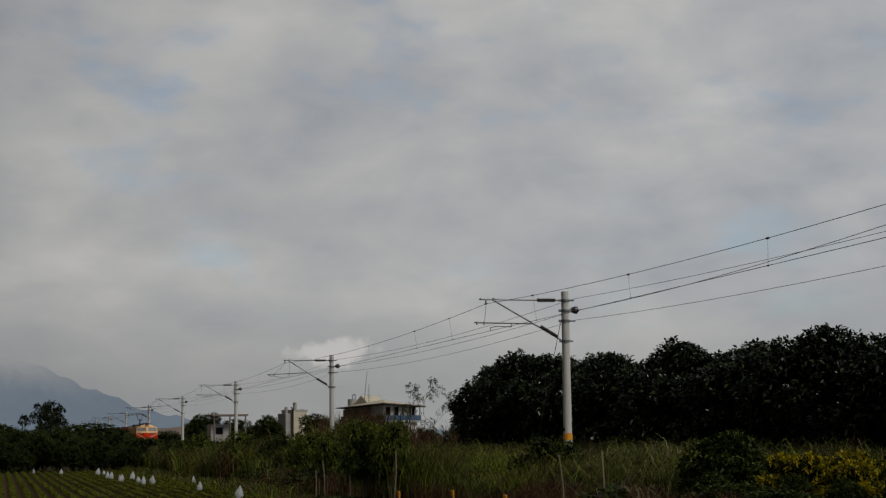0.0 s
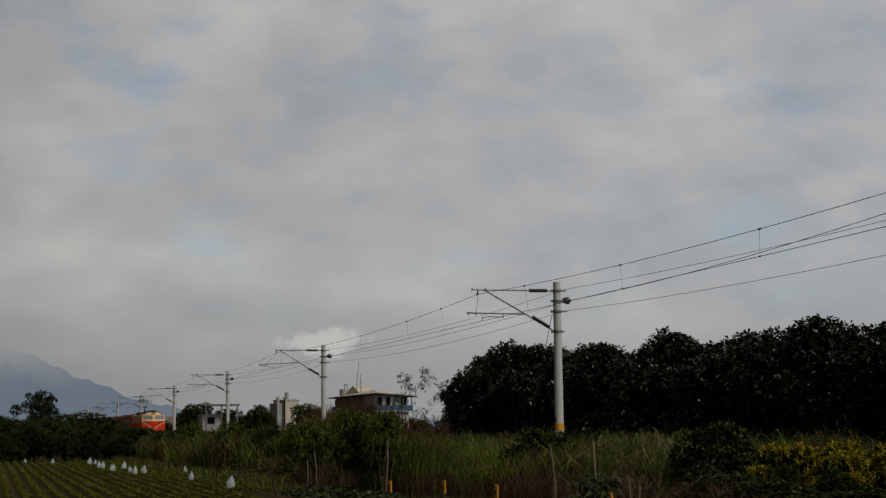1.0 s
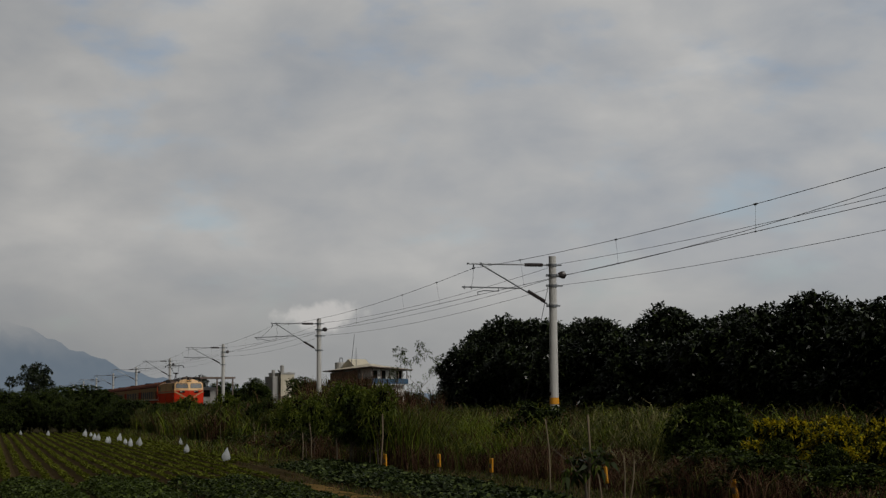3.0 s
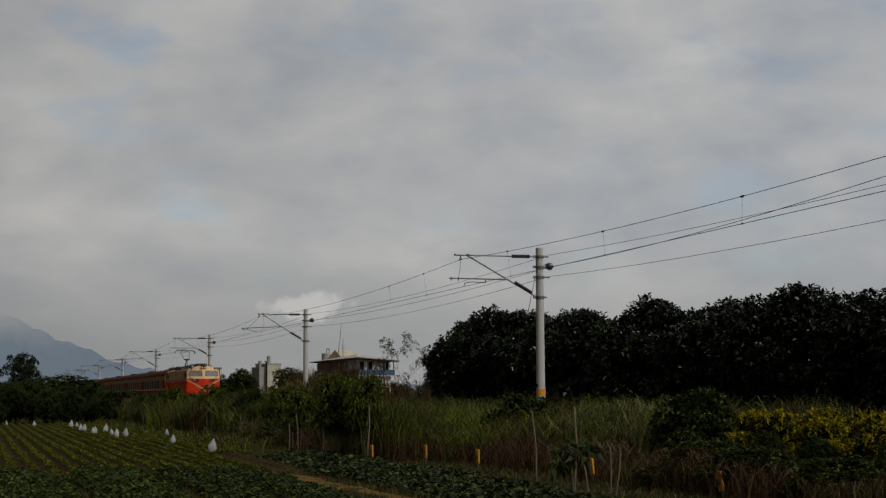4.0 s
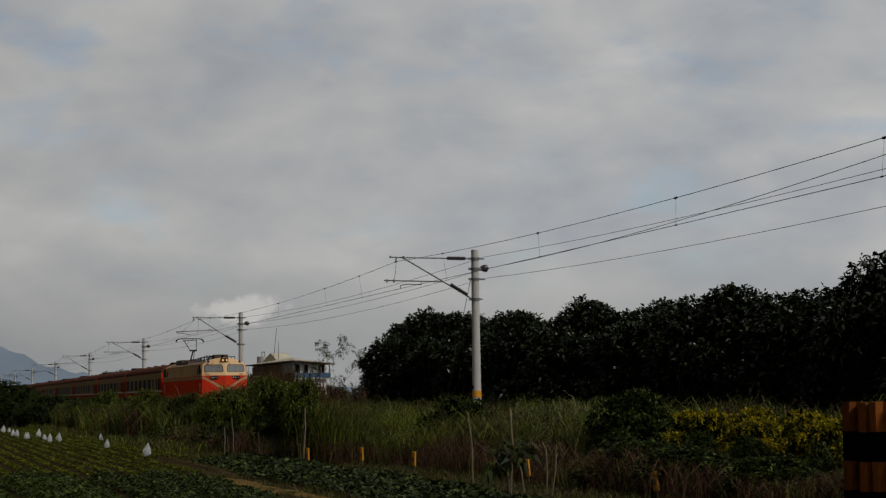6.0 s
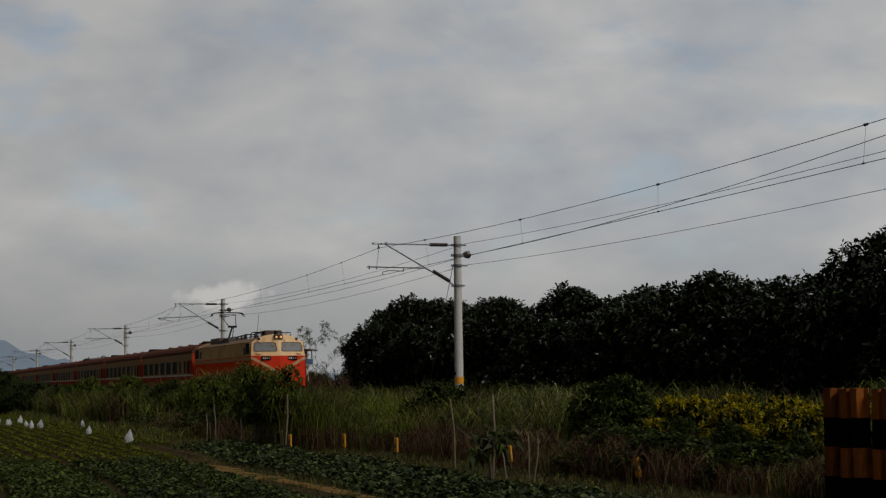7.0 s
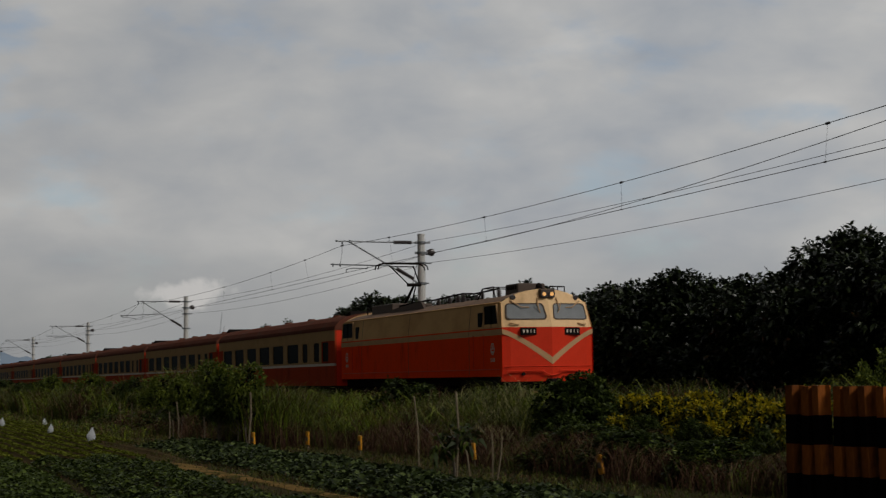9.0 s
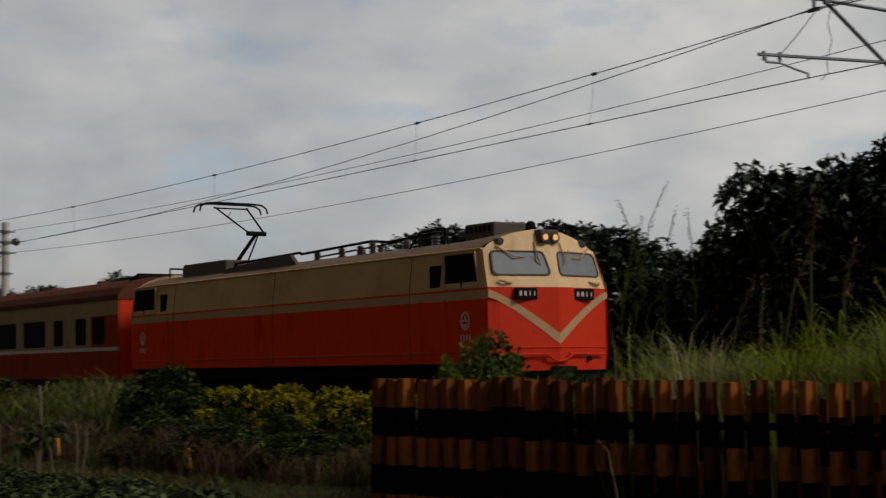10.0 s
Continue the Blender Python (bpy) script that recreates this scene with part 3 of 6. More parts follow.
        plate = part("number_board", bm, DARK, T, "black number board with pale bars")
        for i in range(4):
            bm = B(); yy = s * 0.69 - 0.165 + i * 0.11
            box(bm, (nose(0.69, 2.35) + 0.055, yy - (0.026 if i < 2 else 0.011), 2.31), (nose(0.69, 2.35) + 0.075, yy + (0.026 if i < 2 else 0.011), 2.40))
            part("pale_bar", bm, WHITE, plate)
        bm = B(); yy = s * 1.06
        path_rod(bm, [(nose(yy, 2.58), yy - 0.16, 2.60), (nose(yy, 2.58) + 0.06, yy - 0.08, 2.58), (nose(yy, 2.58) + 0.06, yy + 0.08, 2.55), (nose(yy, 2.58), yy + 0.14, 2.58)], 0.022)
        part("grab_handle", bm, BEIGE, T)
        bm = B(); path_rod(bm, [(nose(0.2, 1.2) + 0.05, s * 0.22, 1.21), (nose(1.3, 1.2) + 0.05, s * 1.32, 1.20)], 0.022)
        part("front_handrail", bm, RED_FRONT, T)
        bm = B(); rod(bm, (nose(s, 1.15) - 0.04, s * 0.85, 1.12), (nose(s, 1.15) + 0.08, s * 0.85, 1.12), 0.05, n=10)
        part("brake_pipe", bm, DARK, T)
    for s in (-1, 1):
        bm = B(); path_rod(bm, [(nose(0, 1.34) + 0.005, 0, 1.34), (nose(1.36, 1.34) + 0.005, s * 1.36, 1.34)], 0.016); part("front_moulding", bm, RED_FRONT, T)
    bm = B(); path_rod(bm, [(0.33, -0.32 + 0.64 * i / 8, 1.21 - 0.14 * math.sin(math.pi * i / 8)) for i in range(9)], 0.02)
    part("brake_hose", bm, RED_FRONT, T)
    # twin headlight box on the brow
    bm = B(); box(bm, (-0.28, -0.23, 3.34), (0.06, 0.23, 3.60), 0.03)
    hl = part("headlight_box", bm, ROOF_DARK, T, "dark twin headlight box on the brow")
    for y in (-0.12, 0.12):
        bm = B(); rod(bm, (0.03, y, 3.45), (0.085, y, 3.45), 0.095, 0.105, n=16); part("headlight_rim", bm, INSUL, hl)
        bm = B(); rod(bm, (0.06, y, 3.45), (0.095, y, 3.45), 0.06, n=16); part("headlight", bm, LAMP, hl, "lit warm headlight")
    # roof top gear
    bm = B(); rod(bm, (-0.56, -0.05, 3.52), (-0.45, -0.05, 3.70), 0.09, 0.10, n=12); bmesh.ops.create_uvsphere(bm, u_segments=12, v_segments=8, radius=0.10, matrix=Matrix.Translation((-0.47, -0.05, 3.71)))
    part("horn", bm, DARK, T, "black domed horn")
    bm = B(); path_rod(bm, [(-0.35, 0.25, 3.6), (-0.35, 0.25, 3.70), (-0.35, 0.72, 3.69), (-0.35, 0.72, 3.45)], 0.02); path_rod(bm, [(-0.35, 0.5, 3.5), (-0.35, 0.5, 3.70)], 0.015)
    part("roof_rail", bm, DARK, T)
    bm = B(); box(bm, (-2.15, -0.45, 3.30), (-1.15, 0.45, 3.84), 0.04); part("cooling_box", bm, ROOF_DARK, T, "dusty brown roof box")
    for i in range(6):
        bm = B(); box(bm, (-2.08 + i * 0.15, -0.46, 3.66), (-2.0 + i * 0.15, -0.43, 3.78)); part("grille_slot", bm, DARK, T)
    bm = B()
    path_rod(bm, [(-4.0, -0.70, 3.30), (-3.4, -0.70, 3.78), (-2.5, -0.70, 3.80), (-2.3, -0.70, 3.35)], 0.022)
    path_rod(bm, [(-4.0, 0.55, 3.45), (-3.4, 0.55, 3.78), (-2.5, 0.55, 3.80), (-2.3, 0.55, 3.5)], 0.022)
    for x in (-3.4, -2.5):
        path_rod(bm, [(x, -0.70, 3.3), (x, -0.70, 3.79), (x, 0.55, 3.79), (x, 0.55, 3.3)], 0.016)
    part("roof_railing", bm, DARK, T)
    for x, y, hgt in ((-4.7, -0.2, 0.24), (-5.5, -0.55, 0.24), (-6.1, -0.5, 0.2), (-6.9, -0.5, 0.2), (-8.0, -0.5, 0.18), (-4.0, 0.1, 0.3), (-6.6, 0.35, 0.26), (-7.3, 0.3, 0.22)):
        bm = B()
        for k in range(6):
            rod(bm, (x, y, 3.4 + (hgt + 0.1) * k / 6), (x, y, 3.4 + (hgt + 0.1) * (k + 0.6) / 6), 0.10, 0.07, n=10)
            rod(bm, (x, y, 3.4 + (hgt + 0.1) * (k + 0.5) / 6), (x, y, 3.4 + (hgt + 0.1) * (k + 1) / 6), 0.05, n=8)
        part("roof_insulator", bm, INSUL, T, "ribbed brown roof insulator")
    bm = B(); path_rod(bm, [(-12.0, -0.5, 3.66), (-8.8, -0.5, 3.72), (-8.75, -0.5, 3.68), (-5.6, -0.52, 3.76), (-5.4, -0.2, 3.74), (-4.0, 0.1, 3.84)], 0.030)
    part("roof_busbar", bm, DARK, T, "long dark roof conductor")
    bm = B(); path_rod(bm, [(-9.6, 0.4, 3.68), (-6.6, 0.35, 3.76), (-4.7, -0.2, 3.74)], 0.022); part("cross_conductor", bm, DARK, T)
    # raised well edge and boxes round the pantograph
    bm = B()
    for y in (-0.95, 0.85):
        slab(bm, [(-12.2, y, 3.24), (-8.0, y, 3.24), (-8.5, y, 3.64), (-9.0, y, 3.64), (-11.7, y, 3.50)], (0, 0.10, 0))
    part("pantograph_well", bm, ROOF_DARK, T)
    bm = B(); box(bm, (-14.55, -0.80, 3.25), (-12.1, 0.75, 3.76), 0.04); part("resistor_box", bm, ROOF_DARK, T, "large dark roof box")
    bm = B(); path_rod(bm, [(-16.0, -0.5, 3.3), (-16.0, -0.5, 3.75), (-16.0, 0.5, 3.75), (-16.0, 0.5, 3.3)], 0.025); box(bm, (-15.85, -0.2, 3.3), (-15.55, 0.2, 3.78), 0.02)
    part("rear_roof_rail", bm, DARK, T)
    # pantograph, raised
    head_z = WIRE_Z - RAIL_Z - 0.02
    hx, kx, fx = -13.35, -11.95, -13.2
    bm = B(); box(bm, (fx - 0.5, -0.55, 3.36), (fx + 1.1, -0.45, 3.68)); box(bm, (fx - 0.5, 0.45, 3.36), (fx + 1.1, 0.55, 3.68)); box(bm, (fx - 0.05, -0.55, 3.60), (fx + 0.05, 0.55, 3.70))
    pan = part("pantograph_base", bm, DARK, T, "dark pantograph base frame")
    bm = B(); rod(bm, (fx, 0, 3.66), (kx, 0, 4.42), 0.055, 0.045, n=10); rod(bm, (fx + 0.35, 0.16, 3.62), (kx - 0.12, 0.1, 4.36), 0.022, n=6); rod(bm, (kx, -0.26, 4.42), (kx, 0.26, 4.42), 0.06, n=10)
    part("lower_arm", bm, DARK, pan)
    bm = B(); rod(bm, (kx, -0.22, 4.44), (hx, -0.46, head_z - 0.10), 0.024, n=6); rod(bm, (kx, 0.22, 4.44), (hx, 0.46, head_z - 0.10), 0.024, n=6)
    rod(bm, (hx + 0.5, -0.37, head_z - 0.42), (hx, 0.0, head_z - 0.2), 0.010, n=5); rod(bm, (hx, -0.5, head_z - 0.12), (hx, 0.5, head_z - 0.12), 0.02, n=6)
    part("upper_arm", bm, DARK, pan)
    for dx in (-0.18, 0.18):
        bm = B()
        bow = [(hx + dx, -0.98, head_z - 0.24), (hx + dx, -0.94, head_z - 0.10), (hx + dx, -0.80, head_z - 0.02), (hx + dx, -0.55, head_z), (hx + dx, 0.55, head_z), (hx + dx, 0.80, head_z - 0.02), (hx + dx, 0.94, head_z - 0.10), (hx + dx, 0.98, head_z - 0.24)]
        path_rod(bm, bow, 0.025)
        part("collector_bow", bm, DARK, pan)
    # side windows and doors on both cabs
    for s in (-1, 1):
        for x0, x1, slope in ((-1.42, -0.30, 0.14), (-LOCO_LEN + 0.10, -LOCO_LEN + 1.50, -0.16)):
            yy = s * (HALF - 0.045)
            a = [(x0 - (slope < 0) * slope * 0.0, 2.50), (x1, 2.50), (x1 - max(slope, 0), 3.14), (x0 + max(-slope, 0), 3.14)]
            mx, mz = (x0 + x1) / 2, 2.82
            o = [(mx + (x - mx) * 1.08, mz + (z - mz) * 1.09) for x, z in a]
            bm = B(); ring(bm, [(x, yy, z) for x, z in o], [(x, yy, z) for x, z in a], (0, s * 0.055, 0))
            fr = part("side_window_frame", bm, BEIGE, T)
            bm = B(); slab(bm, [(x, yy, z) for x, z in a], (0, s * 0.030, 0)); part("side_window", bm, GLASS, fr, "dark side window")
            bm = B(); box(bm, (mx - 0.012, min(yy, yy + s * 0.05), 2.5), (mx + 0.012, max(yy, yy + s * 0.05), 3.14)); part("window_bar", bm, DARK, fr)
        for x in (-1.78, -LOCO_LEN + 2.0):
            yy = s * (HALF - 0.02)
            bm = B(); box(bm, (x - 0.33, min(yy - s * 0.04, yy + s * 0.028), 1.15), (x + 0.33, max(yy - s * 0.04, yy + s * 0.028), 2.255), 0.006)
            door = part("cab_door", bm, RED, T)
            bm = B(); box(bm, (x - 0.18, min(yy - s * 0.06, yy + s * 0.012), 2.46), (x + 0.18, max(yy - s * 0.06, yy + s * 0.012), 2.97), 0.01); part("door_window", bm, GLASS, door)
            for dx in (-0.42, 0.42):
                bm = B(); path_rod(bm, [(x + dx, yy + s * 0.07, 1.3), (x + dx, yy + s * 0.07, 2.3)], 0.016); part("door_handrail", bm, RED_FRONT, T)
        # side emblem and number, as plain shapes
        for ex in (-0.74, -LOCO_LEN + 0.75):
            bm = B(); yy = s * (HALF + 0.004)
            o = [(ex + 0.15 * math.cos(radians(a)), 1.86 + 0.18 * math.sin(radians(a))) for a in range(0, 360, 24)]
            i_ = [(ex + 0.115 * math.cos(radians(a)), 1.86 + 0.145 * math.sin(radians(a))) for a in range(0, 360, 24)]
            ring(bm, [(x, yy, z) for x, z in o], [(x, yy, z) for x, z in i_], (0, s * 0.005, 0))
            box(bm, (ex - 0.16, min(yy, yy + s * 0.007), 1.85), (ex + 0.16, max(yy, yy + s * 0.007), 1.875)); box(bm, (ex - 0.07, min(yy, yy + s * 0.008), 1.74), (ex + 0.07, max(yy, yy + s * 0.008), 1.80)); box(bm, (ex - 0.015, min(yy, yy + s * 0.008), 1.87), (ex + 0.015, max(yy, yy + s * 0.008), 1.97))
            part("side_emblem", bm, WHITE, T, "pale round emblem")
            for k in range(4):
                bm = B(); x = ex - 0.14 + k * 0.095; box(bm, (x - 0.02, min(yy, yy + s * 0.005), 1.48), (x + 0.02, max(yy, yy + s * 0.005), 1.60)); part("number_bar", bm, WHITE, T)
    # underframe, snow plough with warning stripes, coupler, bogies
    bm = B(); box(bm, (-LOCO_LEN + 0.1, -1.25, 0.78), (-0.05, 1.25, 1.07)); box(bm, (-9.6, -1.2, 0.35), (-6.8, 1.2, 0.8), 0.05); part("underframe", bm, DARK, T)
    bm = B(); box(bm, (0.05, -0.18, 0.72), (0.62, 0.18, 0.98), 0.05); part("coupler", bm, DARK, T, "black steel coupler")
    for i in range(13):
        bm = B(); y0 = -1.22 + i * 0.18
        slab(bm, [(0.14, y0, 0.20), (0.14, y0 + 0.18, 0.20), (-0.02, y0 + 0.36, 0.62), (-0.02, y0 + 0.18, 0.62)], (0.02, 0, 0))
        part("plough_panel", bm, PLOUGH if i % 2 else DARK, T)
    for y in (-0.95, 0.95):
        bm = B(); box(bm, (-0.12, y - 0.05, 0.5), (-0.04, y + 0.05, 1.0)); part("plough_bracket", bm, DARK, T)
    bogie(T, -3.9, (-1.7, 0.0, 1.7), 0.53)
    bogie(T, -12.5, (-1.7, 0.0, 1.7), 0.53)
    return T


CAR_LEN, CAR_PITCH = 21.0, 21.65


def carriage():
    """A passenger carriage; its front end is x = 0, it reaches back to -CAR_LEN."""
    T = thing("passenger_carriage", "dull red passenger carriage with a cream window band", "railway carriage", group="carriages of the train")
    openings = [(-1.92, -0.90, 1.76, 2.52), (-3.20, -2.24, 1.76, 2.52), (-4.92, -4.00, 1.76, 2.52)]
    openings += [(-7.46 - 2.52 * i, -5.45 - 2.52 * i, 1.75, 2.54) for i in range(6)]
    for s in (-1, 1):
        bm = B()
        box(bm, (-CAR_LEN, s * 1.40 - 0.04, 0.80), (0, s * 1.40 + 0.04, 1.58)); part("lower_side", bm, CAR_RED, T)
        y0, y1 = s * 1.40 - 0.035, s * 1.40 + 0.035
        bm = B(); box(bm, (-CAR_LEN, y0, 2.56), (0, y1, 3.00))
        cuts = sorted(openings, reverse=True)
        edge = 0.0
        for a, b, _, _ in cuts:
            if edge - b > 0.01:
                box(bm, (b, y0, 1.68), (edge, y1, 2.56))
            edge = a
        box(bm, (-CAR_LEN, y0, 1.68), (edge, y1, 2.56))
        for f in bm.faces:
            c = f.calc_center_median()
            f.material_index = 1 if (c.x > -1.42 or c.x < -CAR_LEN + 0.7) else 0
        part("window_band", bm, [CAR_CREAM, CAR_RED], T, "faded cream window band")
        bm = B(); box(bm, (-CAR_LEN + 0.05, s * 1.40 - 0.03, 1.58), (-0.1, s * 1.40 + 0.046, 1.68)); part("side_stripe", bm, WHITE, T, "pale line below the windows")
        for a, b, z0, z1 in openings:
            o = [(px, s * 1.385, pz) for px, pz in rounded(a - 0.01, b + 0.01, 1.68, 2.565, 0.05, 2)]
            i_ = [(px, s * 1.385, pz) for px, pz in rounded(a + 0.05, b - 0.05, z0, z1, 0.08, 2)]
            bm = B(); ring(bm, o, i_, (0, s * 0.045, 0)); w = part("window_frame", bm, CAR_RED if b > -1.4 else CAR_CREAM, T)
            bm = B(); slab(bm, i_, (0, s * 0.012, 0)); part("window_pane", bm, GLASS, w, "dark window pane")
    bm = B()
    prof = [(-1.45, 2.97), (-1.42, 3.12), (-1.25, 3.32), (-0.9, 3.50), (-0.45, 3.60), (0, 3.63), (0.45, 3.60), (0.9, 3.50), (1.25, 3.32), (1.42, 3.12), (1.45, 2.97)]
    a = [bm.verts.new((0.02, y, z)) for y, z in prof]; b = [bm.verts.new((-CAR_LEN - 0.02, y, z)) for y, z in prof]
    for i in range(len(prof) - 1):
        bm.faces.new((a[i], a[i + 1], b[i + 1], b[i]))
    bm.faces.new(a); bm.faces.new(b[::-1])
    bmesh.ops.recalc_face_normals(bm, faces=bm.faces)
    part("roof", bm, CAR_ROOF, T, "rusty brown arched roof")
    for x0, x1 in ((-0.03, 0.0), (-CAR_LEN, -CAR_LEN + 0.03)):
        bm = B(); box(bm, (x0, -1.37, 0.80), (x1, 1.37, 2.97)); part("end_wall", bm, RED_FRONT, T, "bright red end wall")
    bm = B()
    for k in range(5):
        rr = 0.52 if k % 2 else 0.46
        box(bm, (0.0 + k * 0.065, -rr, 1.0), (0.065 + k * 0.065, rr, 2.9 + (0.05 if k % 2 else 0)))
    part("gangway", bm, DARK, T, "black folded gangway")
    bm = B(); slab(bm, [(-0.2, -0.7, 3.46), (-1.1, -0.7, 3.46), (-0.9, -0.7, 3.60), (-0.3, -0.7, 3.72)], (0, 1.4, 0)); part("roof_vent", bm, DARK, T, "dark sloped roof vent")
    for i in range(4):
        bm = B(); xx = -4.5 - i * 4.0; rod(bm, (xx, 0, 3.55), (xx, 0, 3.72), 0.22, 0.16, n=10); part("roof_ventilator", bm, CAR_ROOF, T)
    bm = B(); box(bm, (-CAR_LEN + 0.1, -1.2, 0.62), (-0.1, 1.2, 0.82)); box(bm, (-12.6, -1.15, 0.30), (-8.4, 1.15, 0.64), 0.04); part("underframe", bm, DARK, T)
    bogie(T, -3.2, (-1.05, 1.05), 0.43)
    bogie(T, -CAR_LEN + 3.2, (-1.05, 1.05), 0.43)
    return T


TRAIN = []
loco = locomotive()
TRAIN.append((loco, 0.0))
first = carriage()
TRAIN.append((first, -17.35))
for i in range(1, 9):
    TRAIN.append((copy_thing(first, Matrix.Translation((0, 0, 0))), -17.35 - CAR_PITCH * i))

# ---- plants ----
rng = np.random.default_rng(7)
LEAF_TREE = material("glossy_orchard_leaf", (0.010, 0.016, 0.005), 0.36, gloss=0.40, vary=0.2, scale=1.2, fine=30, island=0.5, spread=(0.027, 0.038, 0.010), bump=0, through_leaf=0.05)
LEAF_INNER = material("dark_inner_leaf", (0.010, 0.013, 0.005), 0.7, gloss=0.05, vary=0.2, island=0.4, bump=0)
LEAF_SHRUB = material("shrub_leaf", (0.026, 0.040, 0.007), 0.5, gloss=0.12, vary=0.25, scale=1.5, fine=25, island=0.5, spread=(0.056, 0.074, 0.012), bump=0, through_leaf=0.18)
LEAF_LIME = material("lime_leaf", (0.075, 0.100, 0.014), 0.5, gloss=0.12, vary=0.2, island=0.4, spread=(0.12, 0.14, 0.02), bump=0, through_leaf=0.25)
LEAF_YELLOW = material("yellow_leaf", (0.42, 0.32, 0.008), 0.5, gloss=0.1, vary=0.2, island=0.4, spread=(0.17, 0.17, 0.012), bump=0, through_leaf=0.3)
LEAF_OLIVE = material("olive_leaf", (0.030, 0.037, 0.006), 0.5, gloss=0.1, vary=0.2, island=0.5, spread=(0.075, 0.078, 0.010), bump=0, through_leaf=0.2)
LEAF_CROP = material("crop_leaf", (0.036, 0.053, 0.009), 0.5, gloss=0.08, vary=0.2, island=0.45, spread=(0.066, 0.090, 0.018), bump=0, through_leaf=0.18)
LEAF_SQUASH = material("broad_squash_leaf", (0.020, 0.031, 0.008), 0.5, gloss=0.07, vary=0.2, island=0.5, spread=(0.066, 0.084, 0.026), bump=0, through_leaf=0.12)
LEAF_SEED = material("seedling_leaf", (0.100, 0.113, 0.013), 0.6, gloss=0.06, vary=0.2, island=0.35, bump=0, through_leaf=0.2)
GRASS = material("green_grass_blade", (0.043, 0.058, 0.008), 0.55, gloss=0.15, vary=0.25, scale=0.7, island=0.55, spread=(0.098, 0.098, 0.018), bump=0, through_leaf=0.25)
GRASS_BRIGHT = material("fresh_grass_blade", (0.130, 0.180, 0.012), 0.5, gloss=0.15, vary=0.2, scale=0.9, island=0.45, spread=(0.17, 0.20, 0.018), bump=0, through_leaf=0.3)
DRY = material("dead_weed_stalk", (0.058, 0.027, 0.017), 0.85, gloss=0.08, vary=0.35, scale=1.0, island=0.55, spread=(0.112, 0.066, 0.038), bump=0, through_leaf=0.1)
BARK = material("grey_bark", (0.12, 0.095, 0.07), 0.9, vary=0.35, scale=8, fine=60, bump=0.6)
STRAW = material("pale_dry_stick", (0.17, 0.13, 0.08), 0.85, vary=0.35, scale=8, bump=0.3)


def unit(v):
    return v / np.maximum(np.linalg.norm(v, axis=-1, keepdims=True), 1e-9)


def leaf_arrays(pos, way, length, width, droop=0.25, fold=0.2, up=None):
    """One folded four-cornered leaf at each point."""
    n = len(pos)
    up = np.tile((0, 0, 1.0), (n, 1)) + rng.normal(0, 0.5, (n, 3)) if up is None else up
    way = unit(way)
    side = unit(np.cross(way, up))
    nor = np.cross(side, way)
    L, W = np.reshape(length, (-1, 1)), np.reshape(width, (-1, 1))
    base = pos
    mid = pos + way * L * 0.45 + nor * W * fold
    tip = pos + way * L - np.array((0, 0, 1.0)) * L * droop
    v = np.stack([base, mid - side * W / 2, tip, mid + side * W / 2], 1).reshape(-1, 3)
    return v, np.arange(n * 4).reshape(-1, 4)


def round_leaf_arrays(pos, way, length, width, droop=0.15, cup=0.10):
    """Broad leaves of two halves, cupped along the midrib."""
    n = len(pos)
    up = np.tile((0, 0, 1.0), (n, 1)) + rng.normal(0, 0.33, (n, 3))
    way = unit(way)
    side = unit(np.cross(way, up)); nor = np.cross(side, way)
    L, W = np.reshape(length, (-1, 1)), np.reshape(width, (-1, 1))
    p = [pos, pos + way * L * 0.22 + side * W * 0.42 + nor * W * cup, pos + way * L * 0.66 + side * W * 0.40 + nor * W * cup,
         pos + way * L - np.array((0, 0, 1.0)) * L * droop, pos + way * L * 0.66 - side * W * 0.40 + nor * W * cup, pos + way * L * 0.22 - side * W * 0.42 + nor * W * cup]
    v = np.stack(p, 1).reshape(-1, 3)
    k = (np.arange(n) * 6)[:, None]
    return v, np.concatenate([k + np.array((0, 1, 2, 3)), k + np.array((0, 3, 4, 5))], 0)


def blade_arrays(pos, height, width, lean, kink=0.0):
    """Grass blades of two pieces, bowed over to one side."""
    n = len(pos)
    a = rng.uniform(0, 2 * np.pi, n)
    d = np.stack([np.cos(a), np.sin(a), np.zeros(n)], 1)
    face = rng.uniform(0, 2 * np.pi, n)
    s = np.stack([np.cos(face), np.sin(face), np.zeros(n)], 1)
    h, w, l = (np.reshape(q, (-1, 1)) for q in (height, width, lean))
    z = np.array((0, 0, 1.0))
    p0, p1, p2, p3 = pos, pos + z * h * 0.5 + d * h * l * 0.13, pos + z * h * (0.88 - 0.12 * l) + d * h * l * 0.42, pos + z * h * (1.0 - 0.62 * l * l) + d * h * l * 0.85
    v = np.stack([p0 - s * w * 0.4, p0 + s * w * 0.4, p1 - s * w / 2, p1 + s * w / 2, p2 - s * w * 0.36, p2 + s * w * 0.36, p3 - s * w * 0.04, p3 + s * w * 0.04], 1).reshape(-1, 3)
    k = (np.arange(n) * 8)[:, None]
    f = np.concatenate([k + np.array((0, 1, 3, 2)), k + np.array((2, 3, 5, 4)), k + np.array((4, 5, 7, 6))], 0)
    return v, f


def join(chunks):
    vs, fs, ms, off = [], [], [], 0
    for (v, f), m in chunks:
        vs.append(v); fs.append(f + off); ms.append(np.full(len(f), m)); off += len(v)
    return np.concatenate(vs), np.concatenate(fs), np.concatenate(ms)


